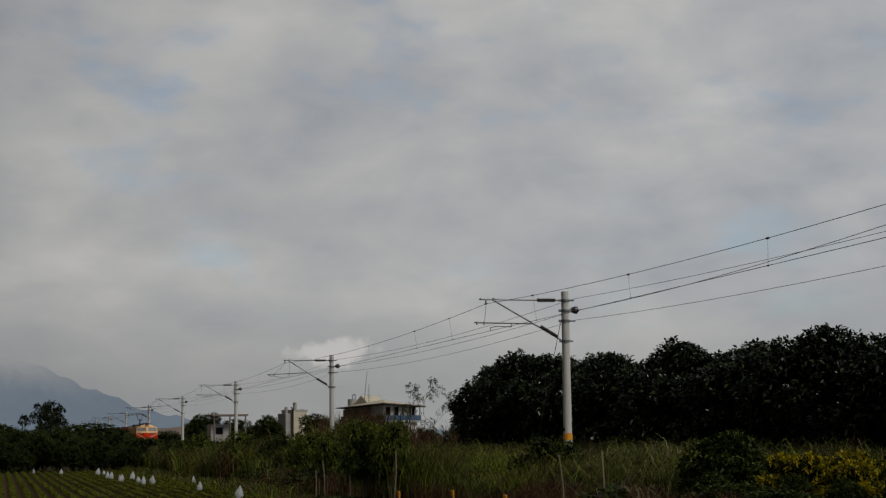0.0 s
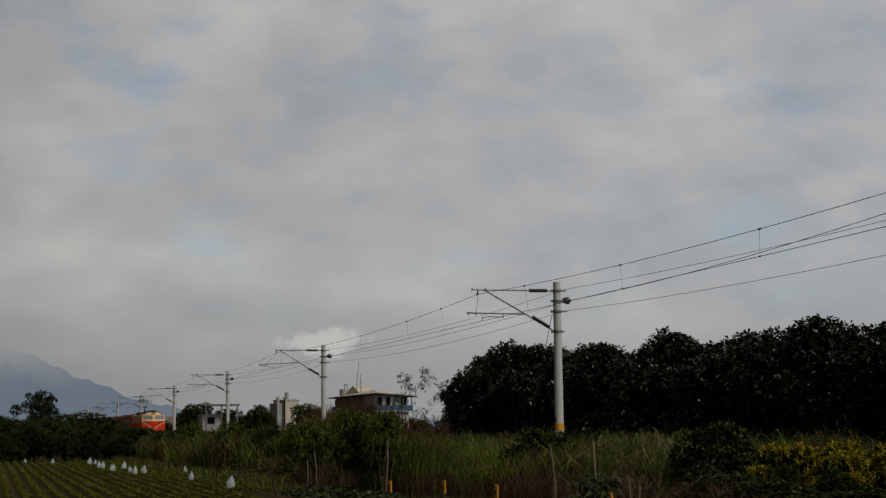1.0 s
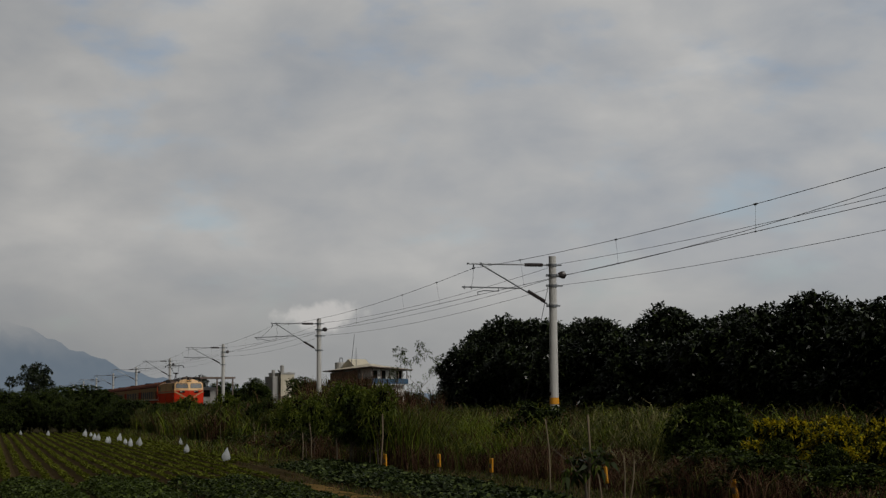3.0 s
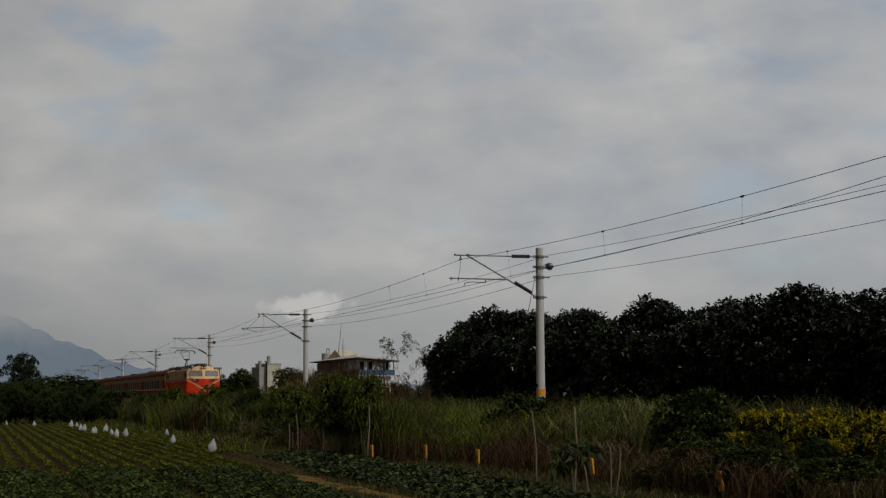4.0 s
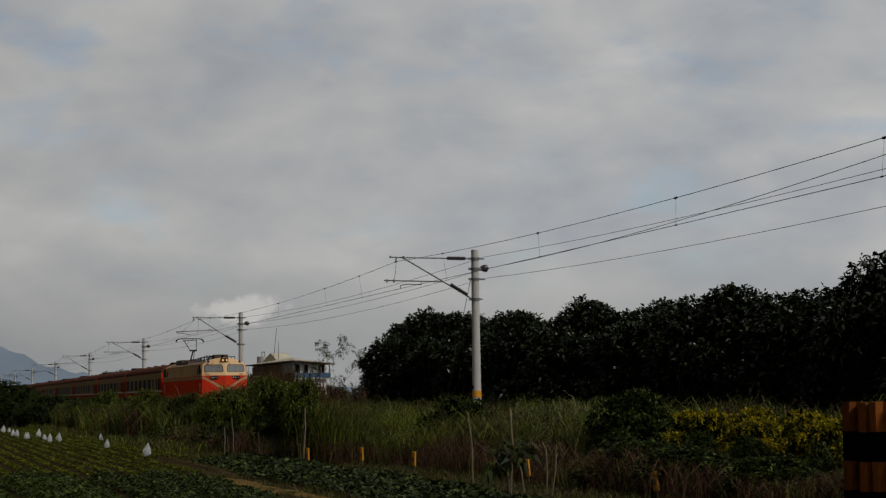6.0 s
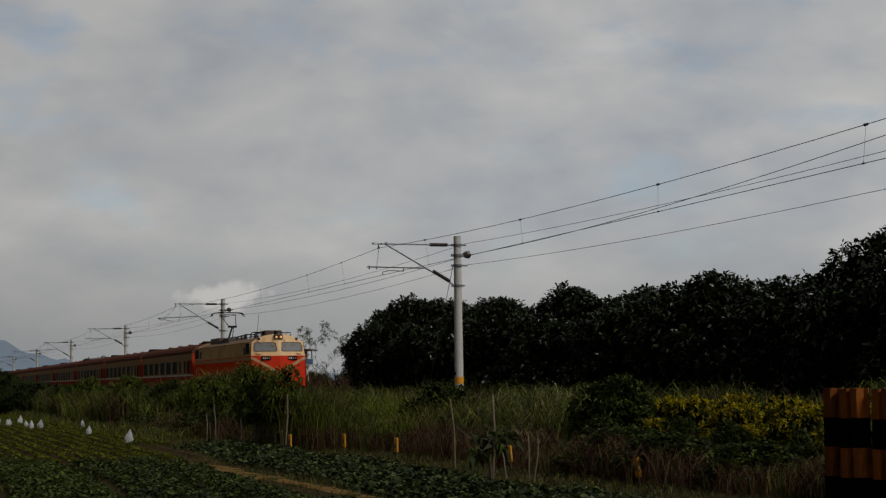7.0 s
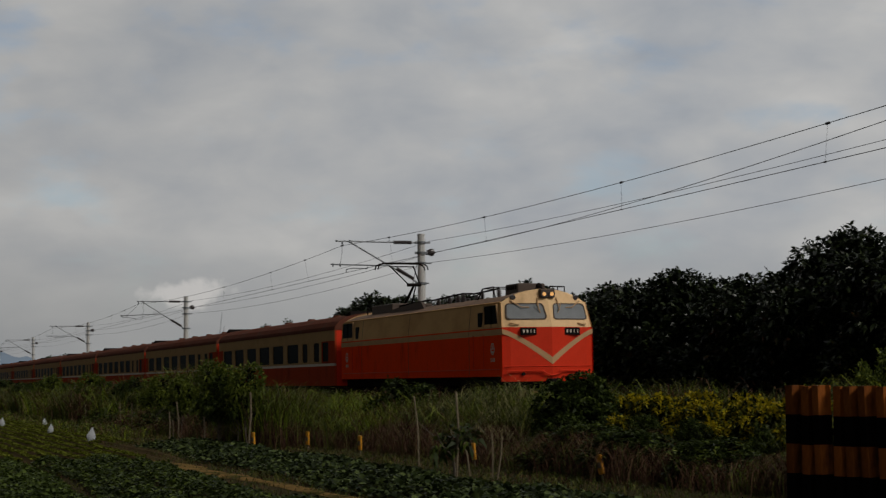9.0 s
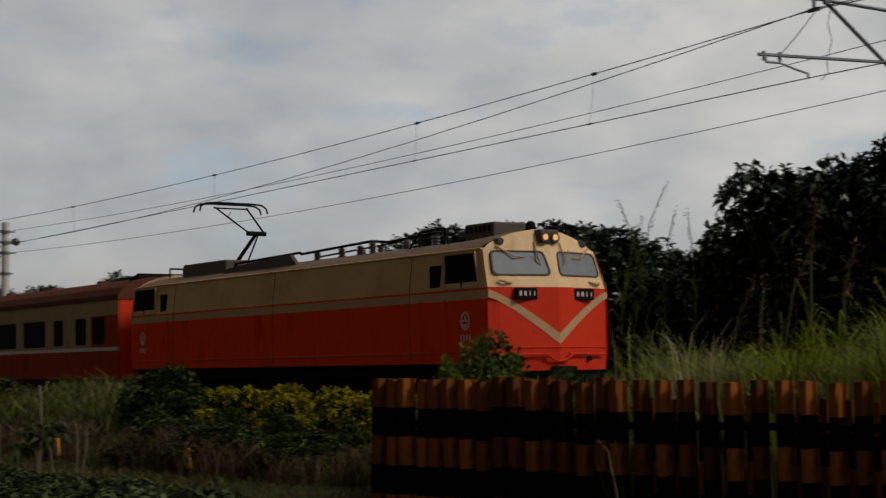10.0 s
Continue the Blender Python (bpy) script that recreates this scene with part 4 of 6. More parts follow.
def crown_mesh(name, blobs, whorls, per, leaf, wide, mats, inner=0, inner_leaf=0.5, droop=0.25, flower=0.0):
    """Leaves in whorls on the outside of a heap of uneven lumps, with large dark leaves filling the inside."""
    blobs = np.asarray(blobs, float)
    weight = blobs[:, 3] ** 2
    pick = rng.choice(len(blobs), whorls, p=weight / weight.sum())
    out = unit(rng.normal(0, 1, (whorls, 3)) * (1, 1, 0.9) + (0, 0, 0.25))
    rough = 1 + 0.16 * np.sin(out[:, 0] * 7 + pick * 1.3) * np.sin(out[:, 2] * 6 + pick) + rng.normal(0, 0.07, whorls)
    c = blobs[pick, :3] + out * blobs[pick, 3:4] * rough[:, None] * (1, 1, 0.85)
    # keep those not buried in another lump
    keep = np.ones(whorls, bool)
    for b in blobs:
        keep &= np.linalg.norm((c - b[:3]) / (1, 1, 0.85), axis=1) > b[3] * 0.80
    c, out = c[keep], out[keep]
    n = len(c)
    a = unit(out[:, None, :] * 0.65 + unit(rng.normal(0, 1, (n, per, 3))) * 1.0).reshape(-1, 3)
    pos = np.repeat(c, per, 0) + rng.normal(0, leaf * 0.25, (n * per, 3))
    L = leaf * rng.uniform(0.65, 1.25, n * per)
    chunks = []
    yellow = np.repeat((rng.uniform(0, 1, n) < flower * np.clip(0.40 + 0.9 * out[:, 2], 0, 1.2)), per)
    if flower:
        chunks.append((leaf_arrays(pos[yellow], a[yellow], L[yellow], L[yellow] * wide, droop), 2))
        pos, a, L = pos[~yellow], a[~yellow], L[~yellow]
    chunks.append((leaf_arrays(pos, a, L, L * wide, droop), 0))
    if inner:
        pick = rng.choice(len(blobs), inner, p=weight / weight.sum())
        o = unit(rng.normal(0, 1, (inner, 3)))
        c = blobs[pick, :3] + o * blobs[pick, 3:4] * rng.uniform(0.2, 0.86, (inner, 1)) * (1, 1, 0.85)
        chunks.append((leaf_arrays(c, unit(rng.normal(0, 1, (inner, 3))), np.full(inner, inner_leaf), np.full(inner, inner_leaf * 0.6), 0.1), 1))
    v, f, m = join(chunks)
    v[:, 2] = np.maximum(v[:, 2], 0.0)
    return np_mesh(name, v, f, mats, m)


def trunk_part(parent, height, r, limbs, spread, mat=None):
    bm = B()
    top = Vector((0.05 * height, 0.02 * height, height * 0.45))
    rod(bm, (0, 0, -0.15), top * 0.5, r, r * 0.8, n=9); rod(bm, top * 0.5, top, r * 0.8, r * 0.6, n=9)
    for i in range(limbs):
        a = 2 * math.pi * i / limbs + 0.5
        mid = top * (0.7 + 0.3 * (i % 3) / 2) + Vector((math.cos(a), math.sin(a), 0.75)) * spread * 0.45
        end = mid + Vector((math.cos(a + 0.3), math.sin(a + 0.3), 0.9)) * spread * 0.45
        rod(bm, top * (0.7 + 0.3 * (i % 3) / 2), mid, r * 0.45, r * 0.3, n=6); rod(bm, mid, end, r * 0.3, r * 0.12, n=6)
    return part("trunk", bm, mat or BARK, parent)


def lumps(n, rx, ry, z0, z1, r0, r1, seed):
    q = np.random.default_rng(seed)
    out = []
    for i in range(n):
        a, s = q.uniform(0, 2 * np.pi), q.uniform(0, 1) ** 0.6
        z = q.uniform(z0, z1)
        taper = 1 - 0.95 * max(0, (z - z0) / (z1 - z0) - 0.35)
        out.append((math.cos(a) * rx * s * taper, math.sin(a) * ry * s * taper, z, q.uniform(r0, r1)))
    return out


def dome(n, r, mid, rise, seed):
    """Lumps over an uneven dome with a skirt below it."""
    q = np.random.default_rng(seed)
    out = [(0, 0, mid, r * 0.8)]
    for i in range(n):
        a, u = q.uniform(0, 2 * np.pi), q.uniform(-0.75, 1.0)
        c = math.sqrt(1 - u * u) if u > 0 else 1.0
        k = q.uniform(0.78, 1.0)
        out.append((math.cos(a) * r * c * k, math.sin(a) * r * c * k, mid + rise * u * k, q.uniform(0.55, 1.05)))
    return out


def plant(name, label, category, group, crown, height, r, limbs, spread, at, mat=None):
    T = thing(name, label, category, group)
    trunk_part(T, height, r, limbs, spread, mat)
    ob = new("crown", crown); ob.parent = T
    T.matrix_basis = at
    return T


# the orchard behind the line
orchard_meshes = []
for k in range(4):
    bl = dome(38, 3.1, 3.3, 2.75, 20 + k)
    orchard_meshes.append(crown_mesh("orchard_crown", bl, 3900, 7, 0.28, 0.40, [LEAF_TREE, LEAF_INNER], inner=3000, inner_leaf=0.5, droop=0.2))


def orchard():
    made = {}
    spots = [(-110.5, 42.0, 0.82), (-112.8, 35.0, 1.13), (-107.5, 34.5, 1.10), (-100.0, 34.5, 1.05), (-93.0, 34.2, 1.00), (-86.4, 34.0, 1.00), (-78.0, 34.0, 0.96), (-70.8, 34.0, 0.90), (-63.0, 34.0, 0.93),
             (-56.5, 34.5, 0.90), (-50.2, 34.0, 1.01), (-45.0, 34.2, 0.97), (-39.5, 34.4, 0.90), (-31.2, 34.0, 1.10), (-24.5, 34.0, 1.12), (-17.5, 34.0, 1.14),
             (-97.0, 35.8, 0.90), (-89.8, 35.8, 0.88), (-82.2, 35.8, 0.87), (-74.4, 35.8, 0.88), (-67.0, 35.8, 0.87), (-60.0, 35.8, 0.86), (-53.4, 35.8, 0.88), (-35.5, 35.8, 0.88), (-27.8, 33.6, 1.10), (-103.8, 35.8, 0.98),
             (-110, 40.5, 0.88), (-97, 40.5, 0.85), (-82, 40.5, 0.8), (-74, 40.5, 0.75), (-66, 40.5, 0.75), (-59, 40.5, 0.75), (-53, 40.5, 0.8), (-47, 40.5, 0.8), (-36, 39.5, 0.86), (-27, 40.5, 0.95), (-20, 40.5, 1.0)]
    for i, (x, y, s) in enumerate(spots):
        k = i % 4
        m = pose(x, y, 0, 0, 0, (i * 67) % 360) @ Matrix.Diagonal((1.08 + 0.1 * ((i * 7) % 3) / 2, 1.05, s, 1))
        if k not in made:
            made[k] = plant("orchard_tree", "dense dark green orchard tree with large glossy leaves", "tree", "orchard row behind the track", orchard_meshes[k], 4.2, 0.16, 6, 2.6, m)
        else:
            ob = copy_thing(made[k], pose(0, 0, 0)); ob.matrix_basis = m


orchard()

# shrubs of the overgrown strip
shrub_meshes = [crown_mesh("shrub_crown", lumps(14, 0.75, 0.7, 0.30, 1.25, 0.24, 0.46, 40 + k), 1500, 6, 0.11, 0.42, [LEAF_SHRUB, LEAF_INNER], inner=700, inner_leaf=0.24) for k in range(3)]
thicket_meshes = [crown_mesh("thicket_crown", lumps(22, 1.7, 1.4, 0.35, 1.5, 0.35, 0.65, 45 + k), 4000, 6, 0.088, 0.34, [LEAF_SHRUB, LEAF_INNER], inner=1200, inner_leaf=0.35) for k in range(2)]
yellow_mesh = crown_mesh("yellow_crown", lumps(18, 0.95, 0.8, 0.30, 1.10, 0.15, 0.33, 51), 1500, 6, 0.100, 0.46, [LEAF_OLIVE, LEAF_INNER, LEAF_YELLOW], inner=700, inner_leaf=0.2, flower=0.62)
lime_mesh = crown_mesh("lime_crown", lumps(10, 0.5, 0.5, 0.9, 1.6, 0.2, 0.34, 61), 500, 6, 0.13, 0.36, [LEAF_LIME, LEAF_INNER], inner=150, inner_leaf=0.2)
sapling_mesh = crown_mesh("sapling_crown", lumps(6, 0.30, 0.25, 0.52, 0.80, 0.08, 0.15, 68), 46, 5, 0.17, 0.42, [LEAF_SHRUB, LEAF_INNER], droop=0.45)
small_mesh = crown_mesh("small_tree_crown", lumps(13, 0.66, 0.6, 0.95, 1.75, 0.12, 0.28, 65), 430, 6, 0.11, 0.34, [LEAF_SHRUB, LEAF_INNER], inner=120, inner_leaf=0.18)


def shrubs():
    kinds = {
        "dark": (shrub_meshes, "dark leafy shrub in the overgrown strip beside the track", "leafy shrubs beside the track"),
        "yellow": ([yellow_mesh], "low shrub with yellow upper leaves beside the track", "yellow shrubs beside the track"),
        "thicket": (thicket_meshes, "dense green thicket at the edge of the field", "thickets along the field"),
        "small": ([small_mesh], "small dark leafed tree at the field edge", "small trees at the field edge"),
        "sapling": ([sapling_mesh], "thin sapling with a few broad drooping leaves", "saplings at the field edge"),
        "lime": ([lime_mesh], "small light green sapling among the weeds", "saplings among the weeds"),
    }
    made = {}
    spots = [("dark", -38.8, 13.2, 1.15, 1.15), ("dark", -40.2, 13.6, 1.00, 0.92), ("dark", -29.2, 13.4, 1.00, 1.08), ("dark", -28.2, 12.7, 0.90, 0.68),
             ("dark", -26.2, 12.2, 1.10, 0.55), ("dark", -24.0, 11.9, 1.00, 0.50), ("dark", -21.8, 12.2, 0.90, 0.50),
             ("yellow", -27.7, 14.2, 0.85, 0.98), ("yellow", -25.7, 14.1, 0.80, 0.90), ("yellow", -23.7, 14.2, 0.82, 0.93), ("yellow", -21.8, 14.3, 0.74, 0.90), ("yellow", -20.2, 14.2, 0.72, 0.92),
             ("yellow", -28.4, 15.5, 0.90, 1.00), ("yellow", -26.2, 15.4, 0.84, 0.96), ("yellow", -24.3, 15.5, 0.84, 0.98), ("yellow", -22.3, 15.4, 0.74, 0.94),
             ("dark", -26.7, 13.6, 0.45, 0.62), ("dark", -24.7, 13.5, 0.42, 0.58), ("dark", -22.7, 13.6, 0.45, 0.60), ("dark", -20.9, 13.6, 0.5, 0.7), ("yellow", -30.4, 15.0, 0.8, 0.95), ("yellow", -32.6, 15.2, 0.7, 0.95), ("yellow", -37.6, 16.4, 0.70, 0.90), ("yellow", -33.6, 15.6, 0.60, 0.80), ("yellow", -60.5, 12.6, 0.60, 0.95),
             ("small", -40.9, 8.9, 0.81, 0.92), ("small", -40.2, 9.2, 0.71, 0.79), ("lime", -41.2, 8.9, 0.90, 1.15), ("small", -41.7, 9.1, 0.62, 0.71), ("lime", -40.0, 9.4, 0.80, 1.10),
             ("dark", -44.2, 10.5, 0.75, 0.62), ("dark", -46.8, 10.3, 0.8, 0.66), ("dark", -51.0, 10.2, 0.9, 0.70), ("dark", -45.0, 11.5, 1.10, 0.78), ("dark", -48.5, 11.0, 1.20, 0.82), ("dark", -52.0, 11.8, 1.10, 0.86), ("dark", -56.5, 11.0, 1.20, 0.90), ("dark", -61.0, 11.3, 1.30, 0.98), ("lime", -54.5, 9.8, 0.90, 1.00), ("lime", -49.5, 9.6, 0.70, 1.00),
             ("thicket", -66.0, 11.0, 0.70, 0.97), ("thicket", -71.0, 11.5, 0.70, 0.98), ("thicket", -76.0, 10.8, 0.75, 0.98), ("thicket", -82.0, 10.2, 0.85, 0.99), ("thicket", -88.0, 10.0, 0.90, 1.00), ("lime", -68.5, 9.6, 1.00, 1.10), ("lime", -80.0, 9.3, 1.10, 1.10),
             ("thicket", -95.0, 10.0, 1.00, 1.01), ("thicket", -101.0, 8.0, 1.10, 1.01), ("thicket", -103.0, 5.0, 1.10, 1.14), ("thicket", -104.0, 2.0, 1.15, 1.26), ("thicket", -104.0, -1.0, 1.15, 1.29), ("thicket", -105.0, -4.0, 1.15, 1.33), ("thicket", -106.0, 6.5, 1.15, 1.33), ("thicket", -107.0, 3.5, 1.15, 1.40), ("thicket", -107.0, 0.5, 1.15, 1.48),
             ("thicket", -112.0, 9.5, 1.10, 1.03), ("thicket", -120.0, 10.5, 1.20, 1.04), ("thicket", -130.0, 11.5, 1.20, 1.06), ("thicket", -142.0, 12.0, 1.20, 1.07), ("thicket", -155.0, 12.0, 1.30, 1.08), ("thicket", -170.0, 12.0, 1.30, 1.11), ("thicket", -188.0, 12.0, 1.40, 1.13),
             ("dark", -16.6, 12.1, 0.82, 1.22), ("lime", -16.5, 11.9, 0.6, 1.08), ("lime", -17.9, 12.3, 0.4, 0.92), ("dark", -15.3, 12.0, 0.5, 0.92), ("dark", -17.0, 12.5, 0.60, 1.15), ("dark", -15.6, 12.4, 0.50, 1.00), ("dark", -14.0, 12.2, 0.50, 1.05), ("dark", -18.5, 12.6, 0.80, 0.80), ("dark", -12.0, 14.0, 0.90, 1.20), ("dark", -10.5, 13.6, 0.80, 1.10),
             ("dark", -34.5, 13.8, 0.90, 0.72), ("dark", -36.5, 14.2, 1.00, 0.75), ("dark", -43.5, 14.5, 1.00, 0.80), ("dark", -47.0, 15.0, 1.10, 0.66), ("sapling", -24.72, 9.2, 1.0, 1.0)]
    for i, (kind, x, y, s, h) in enumerate(spots):
        meshes, label, group = kinds[kind]
        k = (kind, i % len(meshes))
        m = pose(x, y, 0, 0, 0, (i * 83) % 360) @ Matrix.Diagonal((s, s, h, 1))
        if k not in made:
            made[k] = plant("shrub", label, "shrub", group, meshes[k[1]], 1.3, 0.03, 5, 0.6, m)
        else:
            ob = copy_thing(made[k], pose(0, 0, 0)); ob.matrix_basis = m


shrubs()


def scatter(n, x0, x1, y0, y1, clump=0.0):
    x, y = rng.uniform(x0, x1, n), rng.uniform(y0, y1, n)
    if clump:
        c = max(2, int(abs(x1 - x0) * abs(y1 - y0) * clump))
        cx, cy = rng.uniform(x0, x1, c), rng.uniform(y0, y1, c)
        k = rng.integers(0, c, n)
        x, y = cx[k] + rng.normal(0, 0.22, n), cy[k] + rng.normal(0, 0.22, n)
    z = np.interp(y, (16.2, 17.5, 17.9, 20.9, 21.3, 24.2, 26.0), (0, 0.28, 0.46, 0.46, 0.28, 0.10, 0))
    return np.stack([x, y, z - 0.02], 1)


def stuff(name, label, category, chunks, mats):
    v, f, m = join(chunks)
    return tagged(new(name, np_mesh(name, v, f, mats, m)), label, category, kind="stuff")


def tall_grass(name, label, n, area, h0, h1, w, lean, mats, share=1.0, clump=0.0):
    chunks = []
    for k in range(len(mats)):
        c = int(n * (share if k == 0 else (1 - share) / max(1, len(mats) - 1)))
        p = scatter(c, *area, clump=clump)
        hv = 0.75 + 0.5 * (0.5 + 0.5 * np.sin(p[:, 0] * 0.7 + np.sin(p[:, 1] * 1.1) * 1.5))
        chunks.append((blade_arrays(p, rng.uniform(h0, h1, c) * hv, rng.uniform(0.6, 1.3, c) * w, rng.uniform(0.3 * lean, lean, c)), k))
    return stuff(name, label, "grass", chunks, mats)


tall_grass("tall_grass", "tall green reed grass in front of the far track", 40000, (-215, -62, 9.4, 16.6), 1.0, 1.7, 0.030, 1.0, [GRASS, DRY, GRASS_BRIGHT], 0.74, 0.9)
tall_grass("tall_grass", "olive reed grass along the far field edge", 11000, (-100, -67, 8.6, 10.4), 0.95, 1.45, 0.026, 0.9, [GRASS, GRASS_BRIGHT, DRY], 0.5, 2.2)
tall_grass("tall_grass", "high reed clump with brown tips beside the track", 7000, (-68, -58, 11.0, 13.6), 1.7, 2.15, 0.028, 0.85, [GRASS, DRY, GRASS_BRIGHT], 0.66, 1.0)
tall_grass("tall_grass", "tall green grass beside the track", 30000, (-64, -40, 10.6, 16.8), 0.60, 1.05, 0.024, 1.15, [GRASS, GRASS_BRIGHT, DRY], 0.48, 2.0)
tall_grass("tall_grass", "knee high green grass and weeds beside the track", 15000, (-41, -32, 12.4, 17.0), 0.60, 1.10, 0.019, 1.15, [GRASS, GRASS_BRIGHT, DRY, DRY], 0.70, 3.0)
tall_grass("tall_grass", "short green weeds between the yellow shrubs and the track", 9000, (-32, -19, 15.0, 17.0), 0.40, 0.75, 0.019, 1.1, [GRASS, GRASS_BRIGHT, DRY], 0.60, 3.0)
tall_grass("tall_grass", "low green weeds in front of the yellow shrubs", 9000, (-32, -19, 12.2, 14.0), 0.30, 0.62, 0.018, 1.15, [GRASS, GRASS_BRIGHT, DRY], 0.55, 3.0)
tall_grass("tall_grass", "knee high green grass and weeds beside the near track", 14000, (-19, -11, 12.4, 17.0), 0.60, 1.05, 0.019, 1.05, [GRASS, GRASS_BRIGHT, DRY], 0.64, 3.0)
tall_grass("tall_grass", "high grass between the masts and the orchard", 36000, (-135, -8, 22.9, 30.0), 0.75, 1.35, 0.024, 1.0, [GRASS, DRY], 0.85, 1.2)
tall_grass("tall_grass", "reed clump with brown tips behind a small tree", 1900, (-44.2, -39.4, 9.6, 10.9), 1.2, 1.6, 0.014, 0.95, [GRASS, GRASS_BRIGHT, DRY], 0.6, 5.0)
tall_grass("arching_grass", "large arching grass clumps with pale tips beside the track", 11000, (-66, -38, 10.8, 16.4), 0.95, 1.4, 0.018, 1.3, [GRASS_BRIGHT, GRASS, DRY], 0.5, 0.55)
tall_grass("arching_grass", "large arching grass clumps beside the near track", 4500, (-39, -32, 12.8, 16.8), 1.0, 1.45, 0.018, 1.3, [GRASS, GRASS_BRIGHT, DRY], 0.72, 0.7)
tall_grass("arching_grass", "large arching grass clumps along the far track", 14000, (-150, -64, 9.6, 15.5), 1.3, 1.85, 0.032, 1.25, [GRASS, GRASS_BRIGHT, DRY], 0.62, 0.28)
tall_grass("arching_grass", "arching grass in front of the orchard", 5000, (-110, -16, 23.0, 29.0), 1.15, 1.7, 0.022, 1.3, [GRASS, GRASS_BRIGHT, DRY], 0.7, 0.3)
tall_grass("dry_reeds", "high brown reed plumes beyond the track", 3400, (-128, -106, 23.5, 26.5), 2.5, 3.4, 0.030, 0.6, [DRY, GRASS], 0.85, 0.5)
tall_grass("dead_weeds", "reddish brown dead weeds along the field edge", 42000, (-50, -12, 11.35, 13.4), 0.25, 0.78, 0.010, 1.25, [DRY, GRASS], 0.82, 4.0)
tall_grass("dead_weeds", "brown dead weeds under the reed grass", 14000, (-64, -39, 9.7, 11.2), 0.25, 0.80, 0.012, 1.3, [DRY, GRASS, DRY], 0.6, 3.0)
tall_grass("low_grass", "short green grass beside the path", 26000, (-52, -12, 6.5, 11.6), 0.04, 0.16, 0.013, 1.1, [GRASS, DRY], 0.72)
tall_grass("low_grass", "small weeds between the crop beds", 13000, (-36, -13, -2.0, 6.4), 0.04, 0.13, 0.012, 1.1, [GRASS, DRY], 0.7)
tall_grass("low_grass", "short grass along the far field edge", 16000, (-105, -50, 6.9, 10.5), 0.10, 0.42, 0.022, 1.1, [GRASS, GRASS_BRIGHT, DRY], 0.6)
# Sunlight on these tufts is put into a brighter blade colour.
GRASS_SUNLIT = material("sunlit_fresh_grass_blade", (0.25, 0.30, 0.016), 0.5, gloss=0.12, vary=0.2, scale=0.9, island=0.4, spread=(0.24, 0.25, 0.03), bump=0, through_leaf=0.45)
GRASS_PALE = material("pale_grass_tip", (0.30, 0.27, 0.12), 0.6, gloss=0.12, vary=0.2, island=0.4, bump=0, through_leaf=0.3)
tall_grass("fresh_grass", "fresh tall bright green grass behind the striped barrier", 6500, (-12.6, -7.3, 11.2, 13.0), 1.40, 1.95, 0.015, 0.55, [GRASS_SUNLIT, GRASS, GRASS_PALE], 0.66, 5.0)
tall_grass("fresh_grass", "high fan of fresh grass rising behind the striped barrier", 2100, (-12.4, -10.8, 11.3, 11.9), 1.85, 2.55, 0.017, 0.5, [GRASS_SUNLIT, GRASS, GRASS_PALE], 0.55, 3.0)
tall_grass("fresh_grass", "second high fan of fresh grass behind the striped barrier", 1100, (-10.4, -9.2, 11.2, 12.0), 1.75, 2.3, 0.017, 0.5, [GRASS_SUNLIT, GRASS, GRASS_PALE], 0.55, 3.0)
tall_grass("fresh_grass", "long pale grass tufts rising behind the striped barrier", 260, (-12.4, -8.4, 11.2, 12.2), 1.9, 2.75, 0.011, 0.7, [GRASS_PALE, GRASS_SUNLIT], 0.5, 2.2)
tall_grass("fresh_grass", "fringe of weeds and grass along the barrier top", 1200, (-16.2, -13.2, 10.4, 11.8), 1.1, 1.5, 0.014, 0.95, [GRASS, GRASS_SUNLIT, GRASS_PALE], 0.6, 2.5)
tall_grass("hanging_grass", "few pale grass blades hanging before the striped barrier", 6, (-10.25, -9.95, 8.52, 8.66), 1.2, 1.65, 0.010, 0.4, [GRASS_PALE, GRASS], 0.6)
tall_grass("arching_grass", "bright fountain of long drooping grass beside a dark shrub", 2600, (-35.0, -31.6, 13.0, 14.4), 1.15, 1.55, 0.014, 1.05, [GRASS, GRASS_BRIGHT, GRASS_PALE], 0.55, 1.6)
tall_grass("arching_grass", "bright drooping grass tufts above the dead weeds", 4200, (-60, -36, 11.8, 14.0), 0.95, 1.4, 0.015, 1.05, [GRASS_BRIGHT, GRASS, DRY], 0.55, 0.9)
tall_grass("dead_weeds", "drooping clump of rusty brown dead grass beside a shrub", 900, (-32.8, -30.6, 12.1, 12.7), 0.8, 1.25, 0.012, 1.3, [DRY, GRASS_PALE, GRASS], 0.8, 1.6)
tall_grass("dead_weeds", "tall brown grass heads among the green", 2600, (-66, -33, 12.6, 16.6), 0.95, 1.45, 0.012, 0.9, [DRY, GRASS_PALE], 0.9, 0.5)


